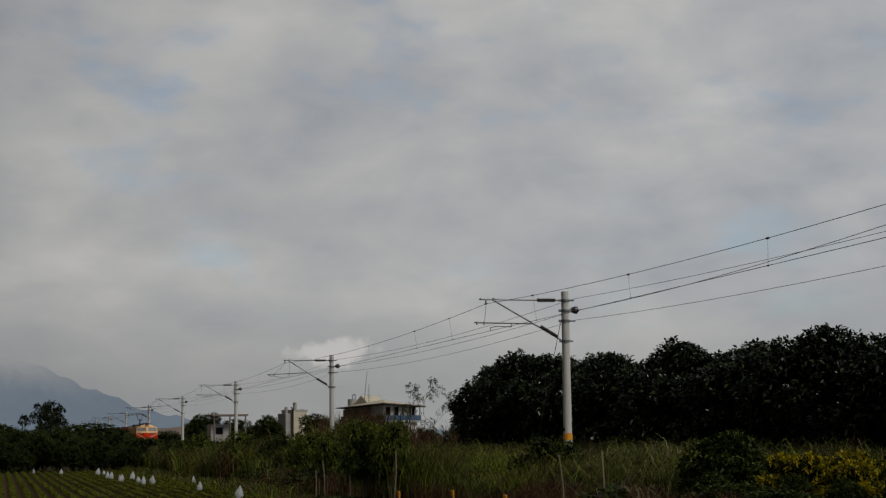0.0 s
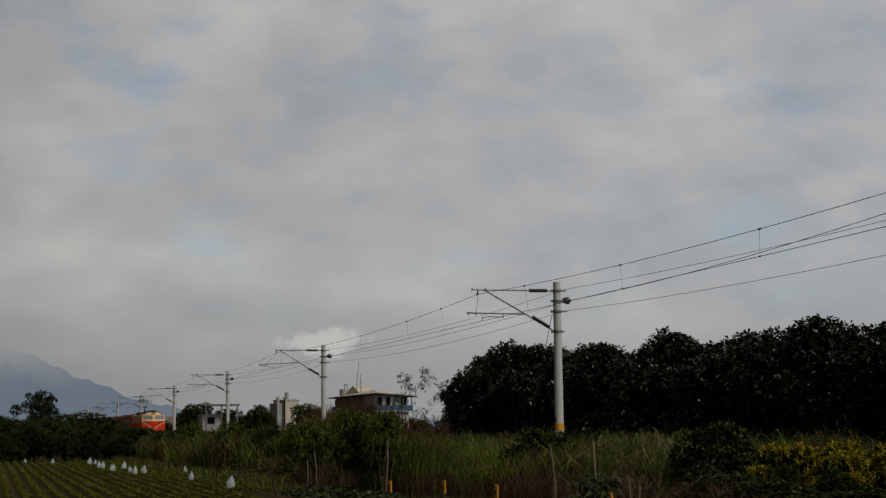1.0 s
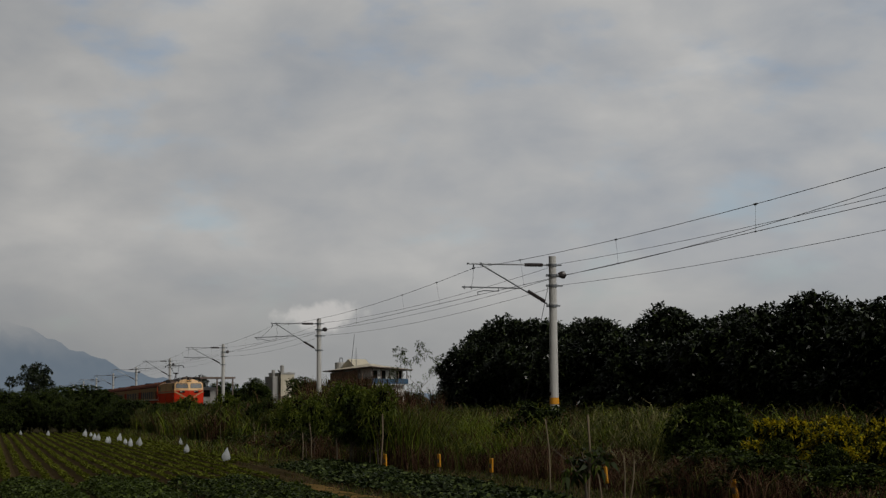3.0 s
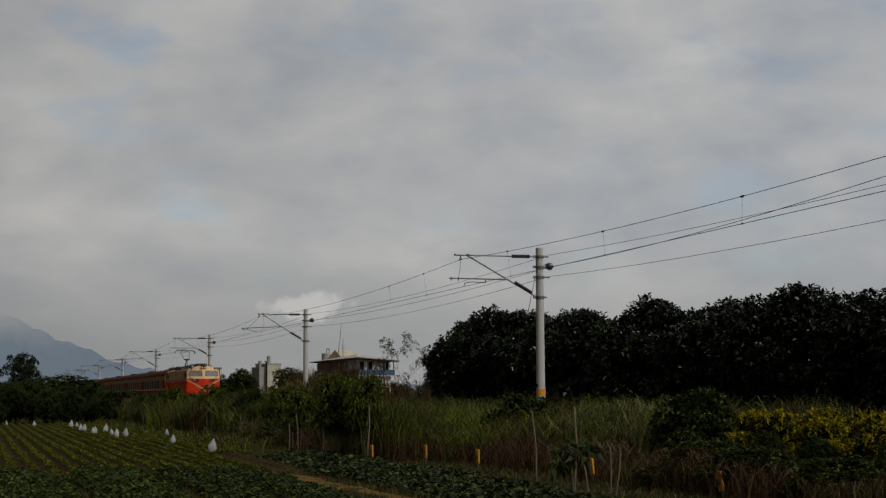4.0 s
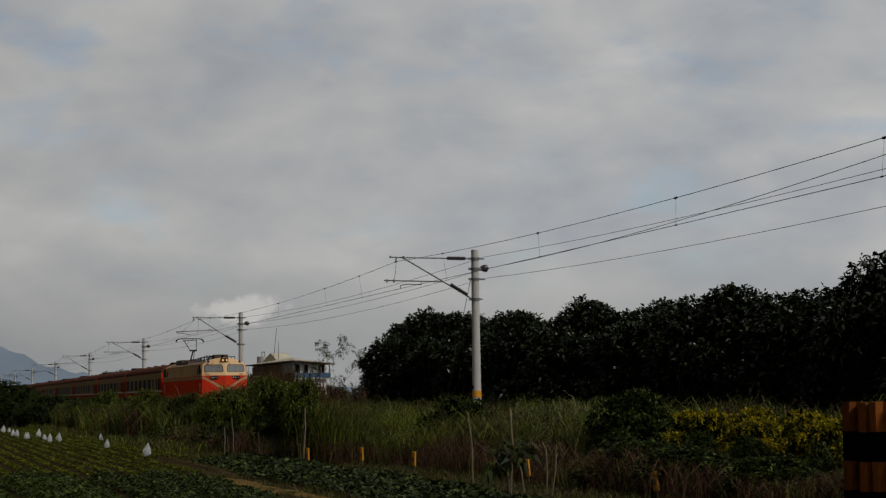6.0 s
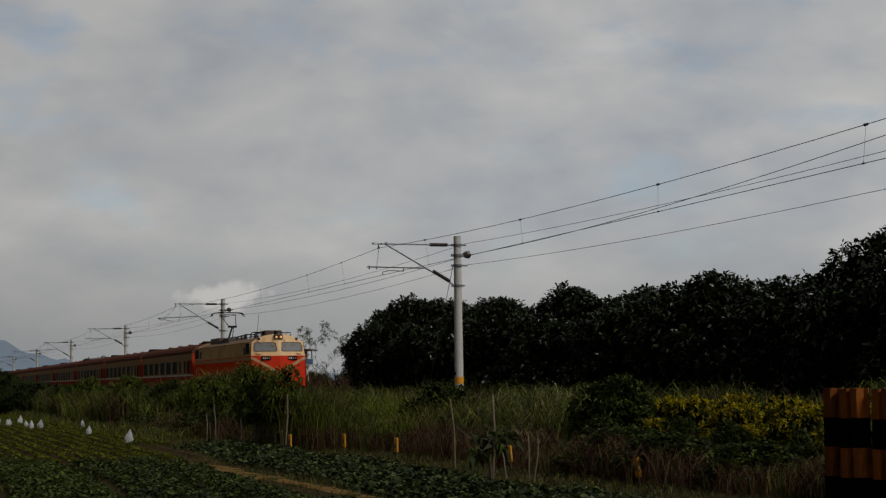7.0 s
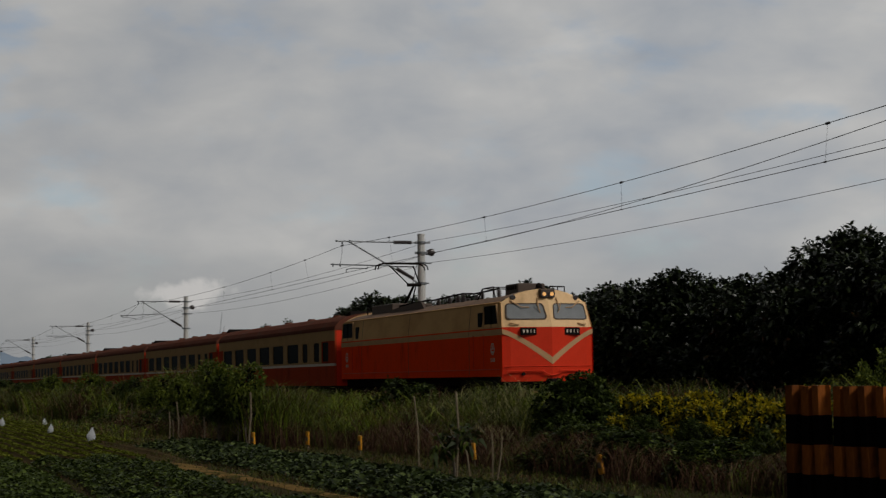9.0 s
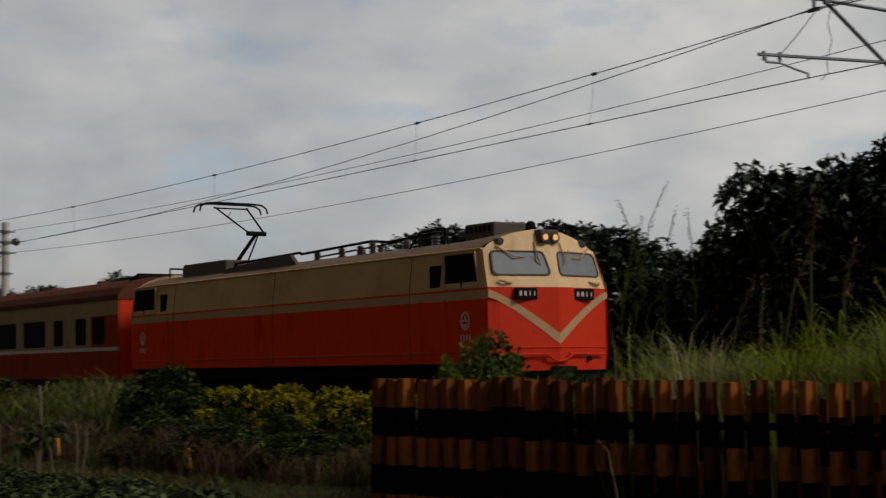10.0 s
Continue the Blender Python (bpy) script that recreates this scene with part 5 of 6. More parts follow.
def leafy_weeds(name, label, clumps, per, area, high, leaf):
    """Low leafy herbs in loose heaps."""
    x0, x1, y0, y1 = area
    c = np.stack([rng.uniform(x0, x1, clumps), rng.uniform(y0, y1, clumps), np.zeros(clumps)], 1)
    tall = rng.uniform(0.35, 1.0, clumps) * high
    p = np.repeat(c, per, 0) + rng.normal(0, 1, (clumps * per, 3)) * (0.26, 0.22, 0)
    p[:, 2] = np.repeat(tall, per) * rng.uniform(0.15, 1.0, clumps * per) ** 0.6
    d = unit(rng.normal(0, 1, p.shape) * (1, 1, 0.4) + (0, -0.2, 0.2))
    L = leaf * rng.uniform(0.55, 1.35, len(p))
    pick = np.repeat(rng.choice(3, clumps, p=(0.72, 0.14, 0.14)), per)
    return stuff(name, label, "weeds", [(leaf_arrays(p[pick == k], d[pick == k], L[pick == k], L[pick == k] * 0.5, 0.3), k) for k in range(3)], [LEAF_SHRUB, LEAF_LIME, DRY])


leafy_weeds("leafy_weeds", "mixed leafy weeds at the foot of the shrubs", 120, 90, (-52, -12, 11.8, 13.6), 0.6, 0.085)
leafy_weeds("leafy_weeds", "mixed leafy weeds under the reed grass", 200, 90, (-92, -50, 9.0, 12.6), 0.8, 0.11)
leafy_weeds("leafy_weeds", "leafy weeds among the tall grass beside the track", 240, 80, (-66, -32, 13.0, 16.4), 1.0, 0.13)


tall_grass("fresh_grass", "upright tuft of fresh grass at the end of the clump", 1000, (-13.0, -11.9, 11.5, 12.0), 1.8, 2.4, 0.016, 0.4, [GRASS_SUNLIT, GRASS, GRASS_PALE], 0.6, 4.0)
tall_grass("dry_reeds", "reddish brown reeds before the house", 1500, (-108, -96, 23.5, 26.5), 1.7, 2.3, 0.028, 0.7, [DRY, GRASS], 0.75, 0.8)


# ---- the field ----
def field():
    bm = B()
    xs = [-98 + 1.09 * i for i in range(60)]
    ys = [-3.0 + 0.075 * i for i in range(139)]
    grid = [[bm.verts.new((x, y, 0.012 + min(1.0, (-33.6 - x) / 3, (7.3 - y) / 0.4 if y < 7.3 else 0) * (0.085 * (0.5 + 0.5 * math.cos(2 * math.pi * y / 0.42)) + 0.012 * math.sin(x * 3 + y * 9)))) for y in ys] for x in xs]
    for i in range(len(xs) - 1):
        for j in range(len(ys) - 1):
            bm.faces.new((grid[i][j], grid[i + 1][j], grid[i + 1][j + 1], grid[i][j + 1]))
    tagged(part("field_soil", bm, SOIL), "ploughed brown field soil in narrow ridges", "field", kind="structure")
    pts = []
    for r in range(-7, 18):
        y = 0.42 * r
        x = np.arange(-97.5, -34.2, 0.10)
        x = x[(rng.uniform(0, 1, len(x)) > 0.10) & ((x < -44) | (y < 5.9))]
        pts.append(np.stack([x + rng.normal(0, 0.04, len(x)), np.full(len(x), y) + rng.normal(0, 0.03, len(x)), np.full(len(x), 0.10)], 1))
    p = np.concatenate(pts)
    per = 7
    P = np.repeat(p, per, 0)
    d = unit(rng.normal(0, 1, P.shape) * (1, 1, 0.3) + (0, 0, 0.8))
    L = rng.uniform(0.06, 0.13, len(P))
    stuff("seedling_rows", "rows of small yellow green seedlings on ridges", "crop", [(leaf_arrays(P, d, L, L * 0.45, 0.2), 0)], [LEAF_SEED])


field()


def leafy_bed(name, label, n, area, crest, leaf, mat, second=None):
    x0, x1, y0, y1 = area
    x = rng.uniform(x0, x1, n); u = rng.uniform(-1, 1, n)
    mid = (y0 + y1) / 2 + 0.12 * np.sin(x * 0.6); y = mid + u * (y1 - y0) / 2
    top = crest * np.sqrt(np.clip(1 - u * u * 0.92, 0, 1)) * (0.75 + 0.25 * np.sin(x * 1.9 + u * 3) * np.sin(x * 0.83))
    z = top * rng.uniform(0.55, 1.0, n)
    p = np.stack([x, y, z], 1)
    d = unit(rng.normal(0, 1, (n, 3)) * (1, 1, 0.35) + np.stack([np.zeros(n), u * 0.5, np.full(n, 0.15)], 1))
    L = leaf * rng.uniform(0.6, 1.3, n)
    return stuff(name, label, "crop", [(round_leaf_arrays(p, d, L, L * 0.9), 0)], [mat])


leafy_bed("vine_crop", "light green vine crop on a raised bed", 16000, (-33.6, -14, -1.3, 0.05), 0.34, 0.062, LEAF_CROP)
leafy_bed("vine_crop", "low green vine crop on a raised bed", 17000, (-33.6, -14, 0.25, 1.6), 0.34, 0.062, LEAF_CROP)
leafy_bed("vine_crop", "leafy green vine crop on a raised bed", 18000, (-33.6, -14, 1.85, 3.25), 0.36, 0.062, LEAF_CROP)
leafy_bed("vine_crop", "dark low vine crop on a narrow bed", 11000, (-33.6, -14, 3.6, 4.5), 0.30, 0.065, LEAF_SHRUB)
leafy_bed("vine_crop", "dark leafy vine crop beside the path", 11000, (-34.5, -14, 4.75, 5.6), 0.28, 0.065, LEAF_SHRUB)
leafy_bed("squash_patch", "broad leaved squash plants along the path", 17000, (-42, -15, 7.0, 9.2), 0.29, 0.092, LEAF_SQUASH)


def dirt_path():
    bm = B()
    rows = []
    for i in range(100):
        x = -38.2 + i * 0.28
        w = (0.36 if x < -30 else max(0.17, 0.36 - 0.05 * (x + 30))) * (1 + 0.22 * math.sin(x * 1.7) + 0.12 * math.sin(x * 4.1)) * min(1.0, 0.25 + i / 6)
        c = 5.95 + (x + 37) * 0.050 + 0.05 * math.sin(x * 0.9)
        rows.append([bm.verts.new((x, c + w * u, 0.008 + 0.025 * (1 - u * u))) for u in (-1, -0.6, -0.2, 0.2, 0.6, 1)])
    for a, b in zip(rows, rows[1:]):
        for i in range(5):
            bm.faces.new((a[i], b[i], b[i + 1], a[i + 1]))
    tagged(part("dirt_path", bm, TAN), "narrow tan dirt path between the crops", "path", kind="structure")


dirt_path()

# ---- striped barrier ----
RUST = material("rusty_orange_paint", (0.215, 0.062, 0.009), 0.75, vary=0.5, scale=5, fine=45, dirt=(0.045, 0.015, 0.006), dirt_at=(0.42, 0.60), per_object=0.7, bump=0.5, streak=0.22, gloss=0.12)
BLACK = material("black_stripe_paint", (0.005, 0.004, 0.004), 0.9, vary=0.4, scale=4, dirt=(0.012, 0.008, 0.006), dirt_at=(0.6, 0.85), gloss=0.03)


def barrier():
    T = thing("striped_barrier", "rusty orange and black striped sheet barrier beside the crossing", "barrier")
    a, b = Vector((-12.64, 7.82, 1.56)), Vector((-4.6, 10.95, 1.42))
    d = (b - a); run = Vector((d.x, d.y, 0)); length = run.length; run.normalize()
    face = Vector((run.y, -run.x, 0))
    along, gaps = [], []
    x = 0.07
    while x < length:
        along.append(x)
        x += 0.215 if len(along) == 16 else (0.162 if len(along) < 16 else 0.205)
    count = len(along)
    shapes = []
    for k in range(5):
        me_bm = B()
        hgt = (1.56, 1.55, 1.57, 1.54, 1.56)[k]
        prof = [(-0.086, -0.03), (-0.050, 0.040), (0.020, 0.044), (0.048, -0.02), (0.088, -0.03), (0.088, -0.042), (-0.086, -0.042)]
        zs = [hgt - 1.6, hgt - 1.02, hgt - 0.765, hgt - 0.51, hgt - 0.255, hgt]
        rows = [[me_bm.verts.new((x, -y, z)) for x, y in prof] for z in zs]
        for q in range(5):
            for i in range(len(prof)):
                j = (i + 1) % len(prof)
                f = me_bm.faces.new((rows[q][i], rows[q][j], rows[q + 1][j], rows[q + 1][i]))
                f.material_index = 0 if (4 - q) % 2 == 0 else 1
        me_bm.faces.new(rows[-1]); me_bm.faces.new(rows[0][::-1])
        bmesh.ops.recalc_face_normals(me_bm, faces=me_bm.faces)
        me = bpy.data.meshes.new("barrier_board"); me_bm.to_mesh(me); me_bm.free()
        me.materials.append(RUST); me.materials.append(BLACK)
        shapes.append(me)
    turn = math.degrees(math.atan2(run.y, run.x))
    q = random.Random(5)
    for i in range(count):
        ob = new("barrier_board", shapes[q.randrange(5)]); ob.parent = T
        c = a + run * along[i]
        zoff = (a.z + (b.z - a.z) * along[i] / length) - 1.56 + q.uniform(-0.012, 0.012)
        m = pose(c.x, c.y, zoff, q.uniform(-1.2, 1.2), q.uniform(-1.1, 1.1), turn + q.uniform(-5, 5))
        ob.matrix_basis = m @ Matrix.Diagonal(((1.03 if i < 16 else 0.84) * q.uniform(0.97, 1.05), 1, 1, 1))
        # past the first stretch the boards stand apart, with shorter ones behind most of the gaps
        if i >= 16 and i % 6 != 3:
            back = new("barrier_board", shapes[q.randrange(5)]); back.parent = T
            c = a + run * (along[i] + 0.103) - face * 0.075
            back.matrix_basis = pose(c.x, c.y, zoff - q.uniform(0.11, 0.14), 0, q.uniform(-1, 1), turn) @ Matrix.Diagonal((0.62, 0.6, 1, 1))
    for z in (0.45, 1.15):
        bm = B(); rod(bm, a + Vector((0, 0, z - 1.56)) - face * 0.05, b + Vector((0, 0, z - 1.42)) - face * 0.05, 0.03, n=6)
        part("back_rail", bm, DARK, T)


barrier()

# ---- small things along the field ----
PLASTIC = material("white_thin_bag", (0.52, 0.54, 0.56), 0.55, vary=0.15, scale=12, fine=60, per_object=0.12, bump=0.3, through_leaf=0.3)


def bagged_stick(seed):
    T = thing("bagged_stick", "small stick with a white plastic bag tied over it", "plastic bag", group="white bags along the field edge")
    q = random.Random(seed)
    bm = B(); rod(bm, (0, 0, -0.05), (0.01, 0.01, 0.7), 0.012, 0.008, n=5); part("stick", bm, STRAW, T)
    bm = B()
    n = 11
    # limp film: narrow where it is tied, widest below the middle, torn and gathered at the hem
    levels = ((0.74, 0.012), (0.68, 0.030), (0.56, 0.075), (0.42, 0.125), (0.30, 0.140), (0.17, 0.085))
    rows = []
    for k, (z, r) in enumerate(levels):
        sway = 0.05 * (0.74 - z) * math.sin(seed * 2.1 + 1)
        rows.append([bm.verts.new((r * (1 + 0.30 * math.sin(3 * a + k * 0.9 + seed) + q.uniform(-0.18, 0.18)) * math.cos(a) + sway * 2, r * 0.6 * (1 + 0.3 * math.cos(2 * a + seed + k)) * math.sin(a), z + (q.uniform(-0.07, 0.05) if k > 3 else 0)))
                     for a in (2 * math.pi * i / n for i in range(n))])
    for u, w in zip(rows, rows[1:]):
        for i in range(n):
            bm.faces.new((u[i], u[(i + 1) % n], w[(i + 1) % n], w[i]))
    bm.faces.new(rows[0])
    bmesh.ops.recalc_face_normals(bm, faces=bm.faces)
    part("bag", bm, PLASTIC, T)
    return T


BAG_SPOTS = [(-90.94, 1.71), (-88.21, 3.06), (-84.54, 4.76), (-84.34, 4.99), (-75.26, 4.63), (-74.07, 4.74), (-69.02, 4.74), (-69.86, 4.89), (-71.88, 5.5), (-67.19, 5.33), (-63.05, 5.21), (-63.94, 5.64), (-63.67, 7.14), (-53.76, 6.24), (-44.99, 6.32)]
bags = [bagged_stick(k) for k in range(3)]
for i, (x, y) in enumerate(BAG_SPOTS):
    m = pose(x, y, 0.03, 0, 0, 65 + (i * 37) % 50) @ Matrix.Diagonal((0.56 + 0.10 * (i % 3), 0.55 + 0.1 * (i % 2), 0.50 + 0.06 * (i % 3) - 0.05 * (i % 2), 1))
    if i < 3:
        bags[i].matrix_basis = m
    else:
        ob = copy_thing(bags[i % 3], pose(0, 0, 0)); ob.matrix_basis = m


def marker(x, y, lean):
    T = thing("boundary_marker", "small yellow marker plate on a thin stake", "marker", group="yellow markers along the field edge", at=pose(x, y, 0, 3, lean, 20) @ Matrix.Scale(1.22, 4))
    bm = B(); rod(bm, (0, 0, -0.1), (0, 0, 0.30), 0.014, n=6); part("stake", bm, STRAW, T)
    bm = B(); box(bm, (-0.045, -0.02, 0.10), (0.045, 0.015, 0.36), 0.012); p = part("plate", bm, YELLOW, T, "worn yellow plate")
    bm = B(); box(bm, (-0.03, -0.026, 0.18), (0.03, -0.017, 0.26)); part("faded_bar", bm, STRAW, p)


for x, y, lean in ((-23.55, 11.24, -9), (-29.11, 11.23, -4), (-38.38, 10.51, 2), (-34.81, 10.72, 4), (-38.9, 9.3, 3)):
    marker(x, y, lean)


def stake(x, y, h, lean, tilt, r=0.012):
    T = thing("wooden_stake", "thin weathered wooden stake among the weeds", "stake", group="stakes along the field edge", at=pose(x, y, 0, tilt, lean, 0))
    bm = B(); path_rod(bm, [(0, 0, -0.1), (0.03 * h, 0, h * 0.3), (0.01, 0.02 * h, h * 0.62), (-0.03 * h, 0.01, h)], r, n=6)
    part("pole", bm, STRAW, T)


for v in ((-25.68, 8.92, 1.38, -3, 2), (-24.66, 9.19, 1.45, 2, 0, 0.018), (-39.22, 9.25, 1.40, 1, -2, 0.020), (-40.6, 8.46, 0.8, -8, 0, 0.020), (-25.1, 9.6, 0.65, -9, 6), (-24.2, 9.7, 0.75, 4, -6), (-24.9, 9.9, 0.8, 7, 3),
          (-46.0, 8.6, 0.85, -5, 0, 0.014), (-43.6, 8.4, 1.15, 3, 4, 0.014), (-43.4, 8.2, 0.7, 20, 5), (-55.0, 9.0, 1.0, 3, 0), (-58.5, 9.2, 1.0, -4, 2), (-66.0, 9.0, 0.9, 4, 2), (-69.0, 9.1, 1.0, 0, 3), (-41.2, 9.0, 0.9, -12, 0, 0.020)):
    stake(*v)

# tall reeds and wispy stalks


def reed(x, y, h, lean, turn, z=0.0):
    T = thing("reed_stalk", "tall thin dry reed stalk with feathery seeds", "reed", group="tall reed stalks", at=pose(x, y, z, 0, lean, turn))
    bm = B(); path_rod(bm, [(0, 0, -0.1), (0.02 * h, 0, h * 0.5), (0.06 * h, 0, h * 0.85), (0.12 * h, 0, h)], 0.012, n=5); part("stem", bm, GRASS, T)
    n = 46
    s = rng.uniform(0.78, 1.02, n)
    p = np.stack([0.12 * h * s ** 3, np.zeros(n), h * s], 1) + rng.normal(0, 0.05, (n, 3)) * (1 - s[:, None] * 0.5)
    d = unit(rng.normal(0, 1, (n, 3)) + (0.3, 0, 0.9))
    v, f = leaf_arrays(p, d, np.full(n, 0.11), np.full(n, 0.018), 0.1)
    ob = new("seed_head", np_mesh("seed_head", v, f, [DRY])); ob.parent = T; tagged(ob, kind="stuff")
    n = 16
    s = rng.uniform(0.1, 0.7, n)
    v, f = blade_arrays(np.stack([0.04 * h * s, np.zeros(n), h * s], 1), rng.uniform(0.3, 0.6, n) * h * 0.3, np.full(n, 0.028), rng.uniform(0.5, 1.0, n))
    ob = new("stem_leaves", np_mesh("stem_leaves", v, f, [GRASS_BRIGHT])); ob.parent = T; tagged(ob, kind="stuff")


for v in ((-35.0, 30.0, 6.6, 4, 30), (-34.2, 30.3, 6.2, 2, 200), (-35.8, 30.2, 5.9, 5, 90), (-33.4, 30.1, 5.7, -3, 10), (-36.6, 30.4, 5.6, 3, 300), (-32.0, 30.0, 5.8, 4, 150),
          (-12.6, 11.9, 2.5, 6, 20), (-11.6, 11.7, 2.8, 4, 60), (-10.6, 11.9, 2.7, -6, 30), (-9.6, 11.6, 2.6, 5, 0), (-12.0, 12.2, 2.4, -8, 100), (-8.4, 11.8, 2.9, 5, 20), (-7.4, 11.9, 2.7, -5, 60), (-10.0, 12.1, 3.1, 3, 300), (-11.2, 12.0, 3.2, -4, 340)):
    reed(*v)

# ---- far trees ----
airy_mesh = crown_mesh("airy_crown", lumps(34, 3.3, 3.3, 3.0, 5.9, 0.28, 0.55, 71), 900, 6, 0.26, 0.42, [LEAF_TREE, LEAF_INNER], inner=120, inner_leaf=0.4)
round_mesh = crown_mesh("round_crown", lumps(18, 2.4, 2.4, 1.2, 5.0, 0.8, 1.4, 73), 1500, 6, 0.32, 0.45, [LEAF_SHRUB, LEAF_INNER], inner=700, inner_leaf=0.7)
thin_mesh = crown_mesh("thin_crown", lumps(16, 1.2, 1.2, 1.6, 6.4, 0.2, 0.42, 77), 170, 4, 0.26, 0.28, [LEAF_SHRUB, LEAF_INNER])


def far_trees():
    made = {}
    kinds = {"airy": (airy_mesh, "umbrella shaped tree with an open dark crown", 5.0, 0.14), "round": (round_mesh, "rounded dark green tree beyond the fields", 3.5, 0.15), "thin": (thin_mesh, "slender sparse tree beside the house", 5.5, 0.05)}
    spots = [("airy", -88.5, 185, 1.02, 1.03), ("round", -87.0, 178, 1.6, 0.66), ("round", -86.4, 190, 1.4, 0.58), ("round", -90.4, 140, 1.5, 0.60), ("round", -89.7, 150, 1.3, 0.52), ("round", -92.0, 140, 1.6, 0.7), ("round", -88.0, 165, 1.6, 0.5), ("round", -86.0, 205, 1.5, 0.5),
             ("round", -83.35, 255, 0.9, 1.02), ("airy", -83.0, 262, 0.9, 1.02), ("round", -81.15, 225, 0.85, 0.90), ("round", -79.45, 232, 1.0, 0.94), ("round", -79.0, 240, 0.9, 0.86), ("round", -80.0, 262, 1.0, 0.86), ("round", -82.2, 260, 1.0, 0.90), ("round", -81.6, 250, 1.0, 0.72), ("round", -78.4, 250, 1.2, 0.75), ("round", -84.4, 270, 1.2, 0.62),
             ("thin", -75.95, 175, 1.25, 1.22), ("thin", -75.25, 165, 1.0, 1.25), ("thin", -74.75, 160, 0.8, 0.98), ("thin", -76.3, 182, 0.8, 0.92), ("thin", -74.4, 158, 0.7, 0.86), ("round", -73.0, 190, 1.3, 0.8), ("round", -74.2, 240, 1.5, 0.62), ("round", -76.0, 260, 1.5, 0.6), ("round", -71.0, 180, 1.4, 0.9)]
    for i, (k, az, r, s, h) in enumerate(spots):
        mesh, label, hgt, rad = kinds[k]
        a = radians(az)
        m = pose(math.sin(a) * r, math.cos(a) * r, 0, 0, 0, i * 71) @ Matrix.Diagonal((s, s, h, 1))
        if k not in made:
            made[k] = plant("tree", label, "tree", "trees beyond the track", mesh, hgt, rad, 6, 1.6, m)
        else:
            ob = copy_thing(made[k], pose(0, 0, 0)); ob.matrix_basis = m


far_trees()

# ---- buildings beyond the line ----
PLASTER = material("grey_white_plaster", (0.52, 0.51, 0.48), 0.85, vary=0.12, scale=0.8, fine=12, dirt=(0.40, 0.38, 0.34), dirt_at=(0.5, 0.75))
BLUE = material("blue_painted_rail", (0.035, 0.085, 0.15), 0.6, vary=0.2)
TIN = material("brown_tin_roof", (0.16, 0.12, 0.10), 0.7, vary=0.25, scale=1.0)
TARP = material("cream_roof_sheet", (0.50, 0.45, 0.34), 0.7, vary=0.15, scale=0.8)
GREY = material("grey_shed_concrete", (0.34, 0.33, 0.31), 0.85, vary=0.2, scale=0.6, fine=9, dirt=(0.2, 0.19, 0.17))


RUSTY_SHEET = material("rusty_wall_sheet", (0.17, 0.115, 0.075), 0.8, gloss=0.1, vary=0.35, scale=0.9, fine=10, dirt=(0.06, 0.045, 0.035), per_object=0.25)


def window(parent, c, w, h, along, mat=None):
    """A framed pane on a wall; along is 'x' or 'y', the wall faces the negative other axis."""
    x, y, z = c
    bm = B()
    if along == "x":
        box(bm, (x - w / 2 - 0.06, y - 0.06, z - h / 2 - 0.06), (x + w / 2 + 0.06, y + 0.02, z + h / 2 + 0.06))
    else:
        box(bm, (x - 0.06, y - w / 2 - 0.06, z - h / 2 - 0.06), (x + 0.02, y + w / 2 + 0.06, z + h / 2 + 0.06))
    f = part("window", bm, TIN, parent)
    bm = B()
    if along == "x":
        box(bm, (x - w / 2, y - 0.075, z - h / 2), (x + w / 2, y - 0.05, z + h / 2))
    else:
        box(bm, (x - 0.075, y - w / 2, z - h / 2), (x - 0.05, y + w / 2, z + h / 2))
    part("pane", bm, GLASS, f)


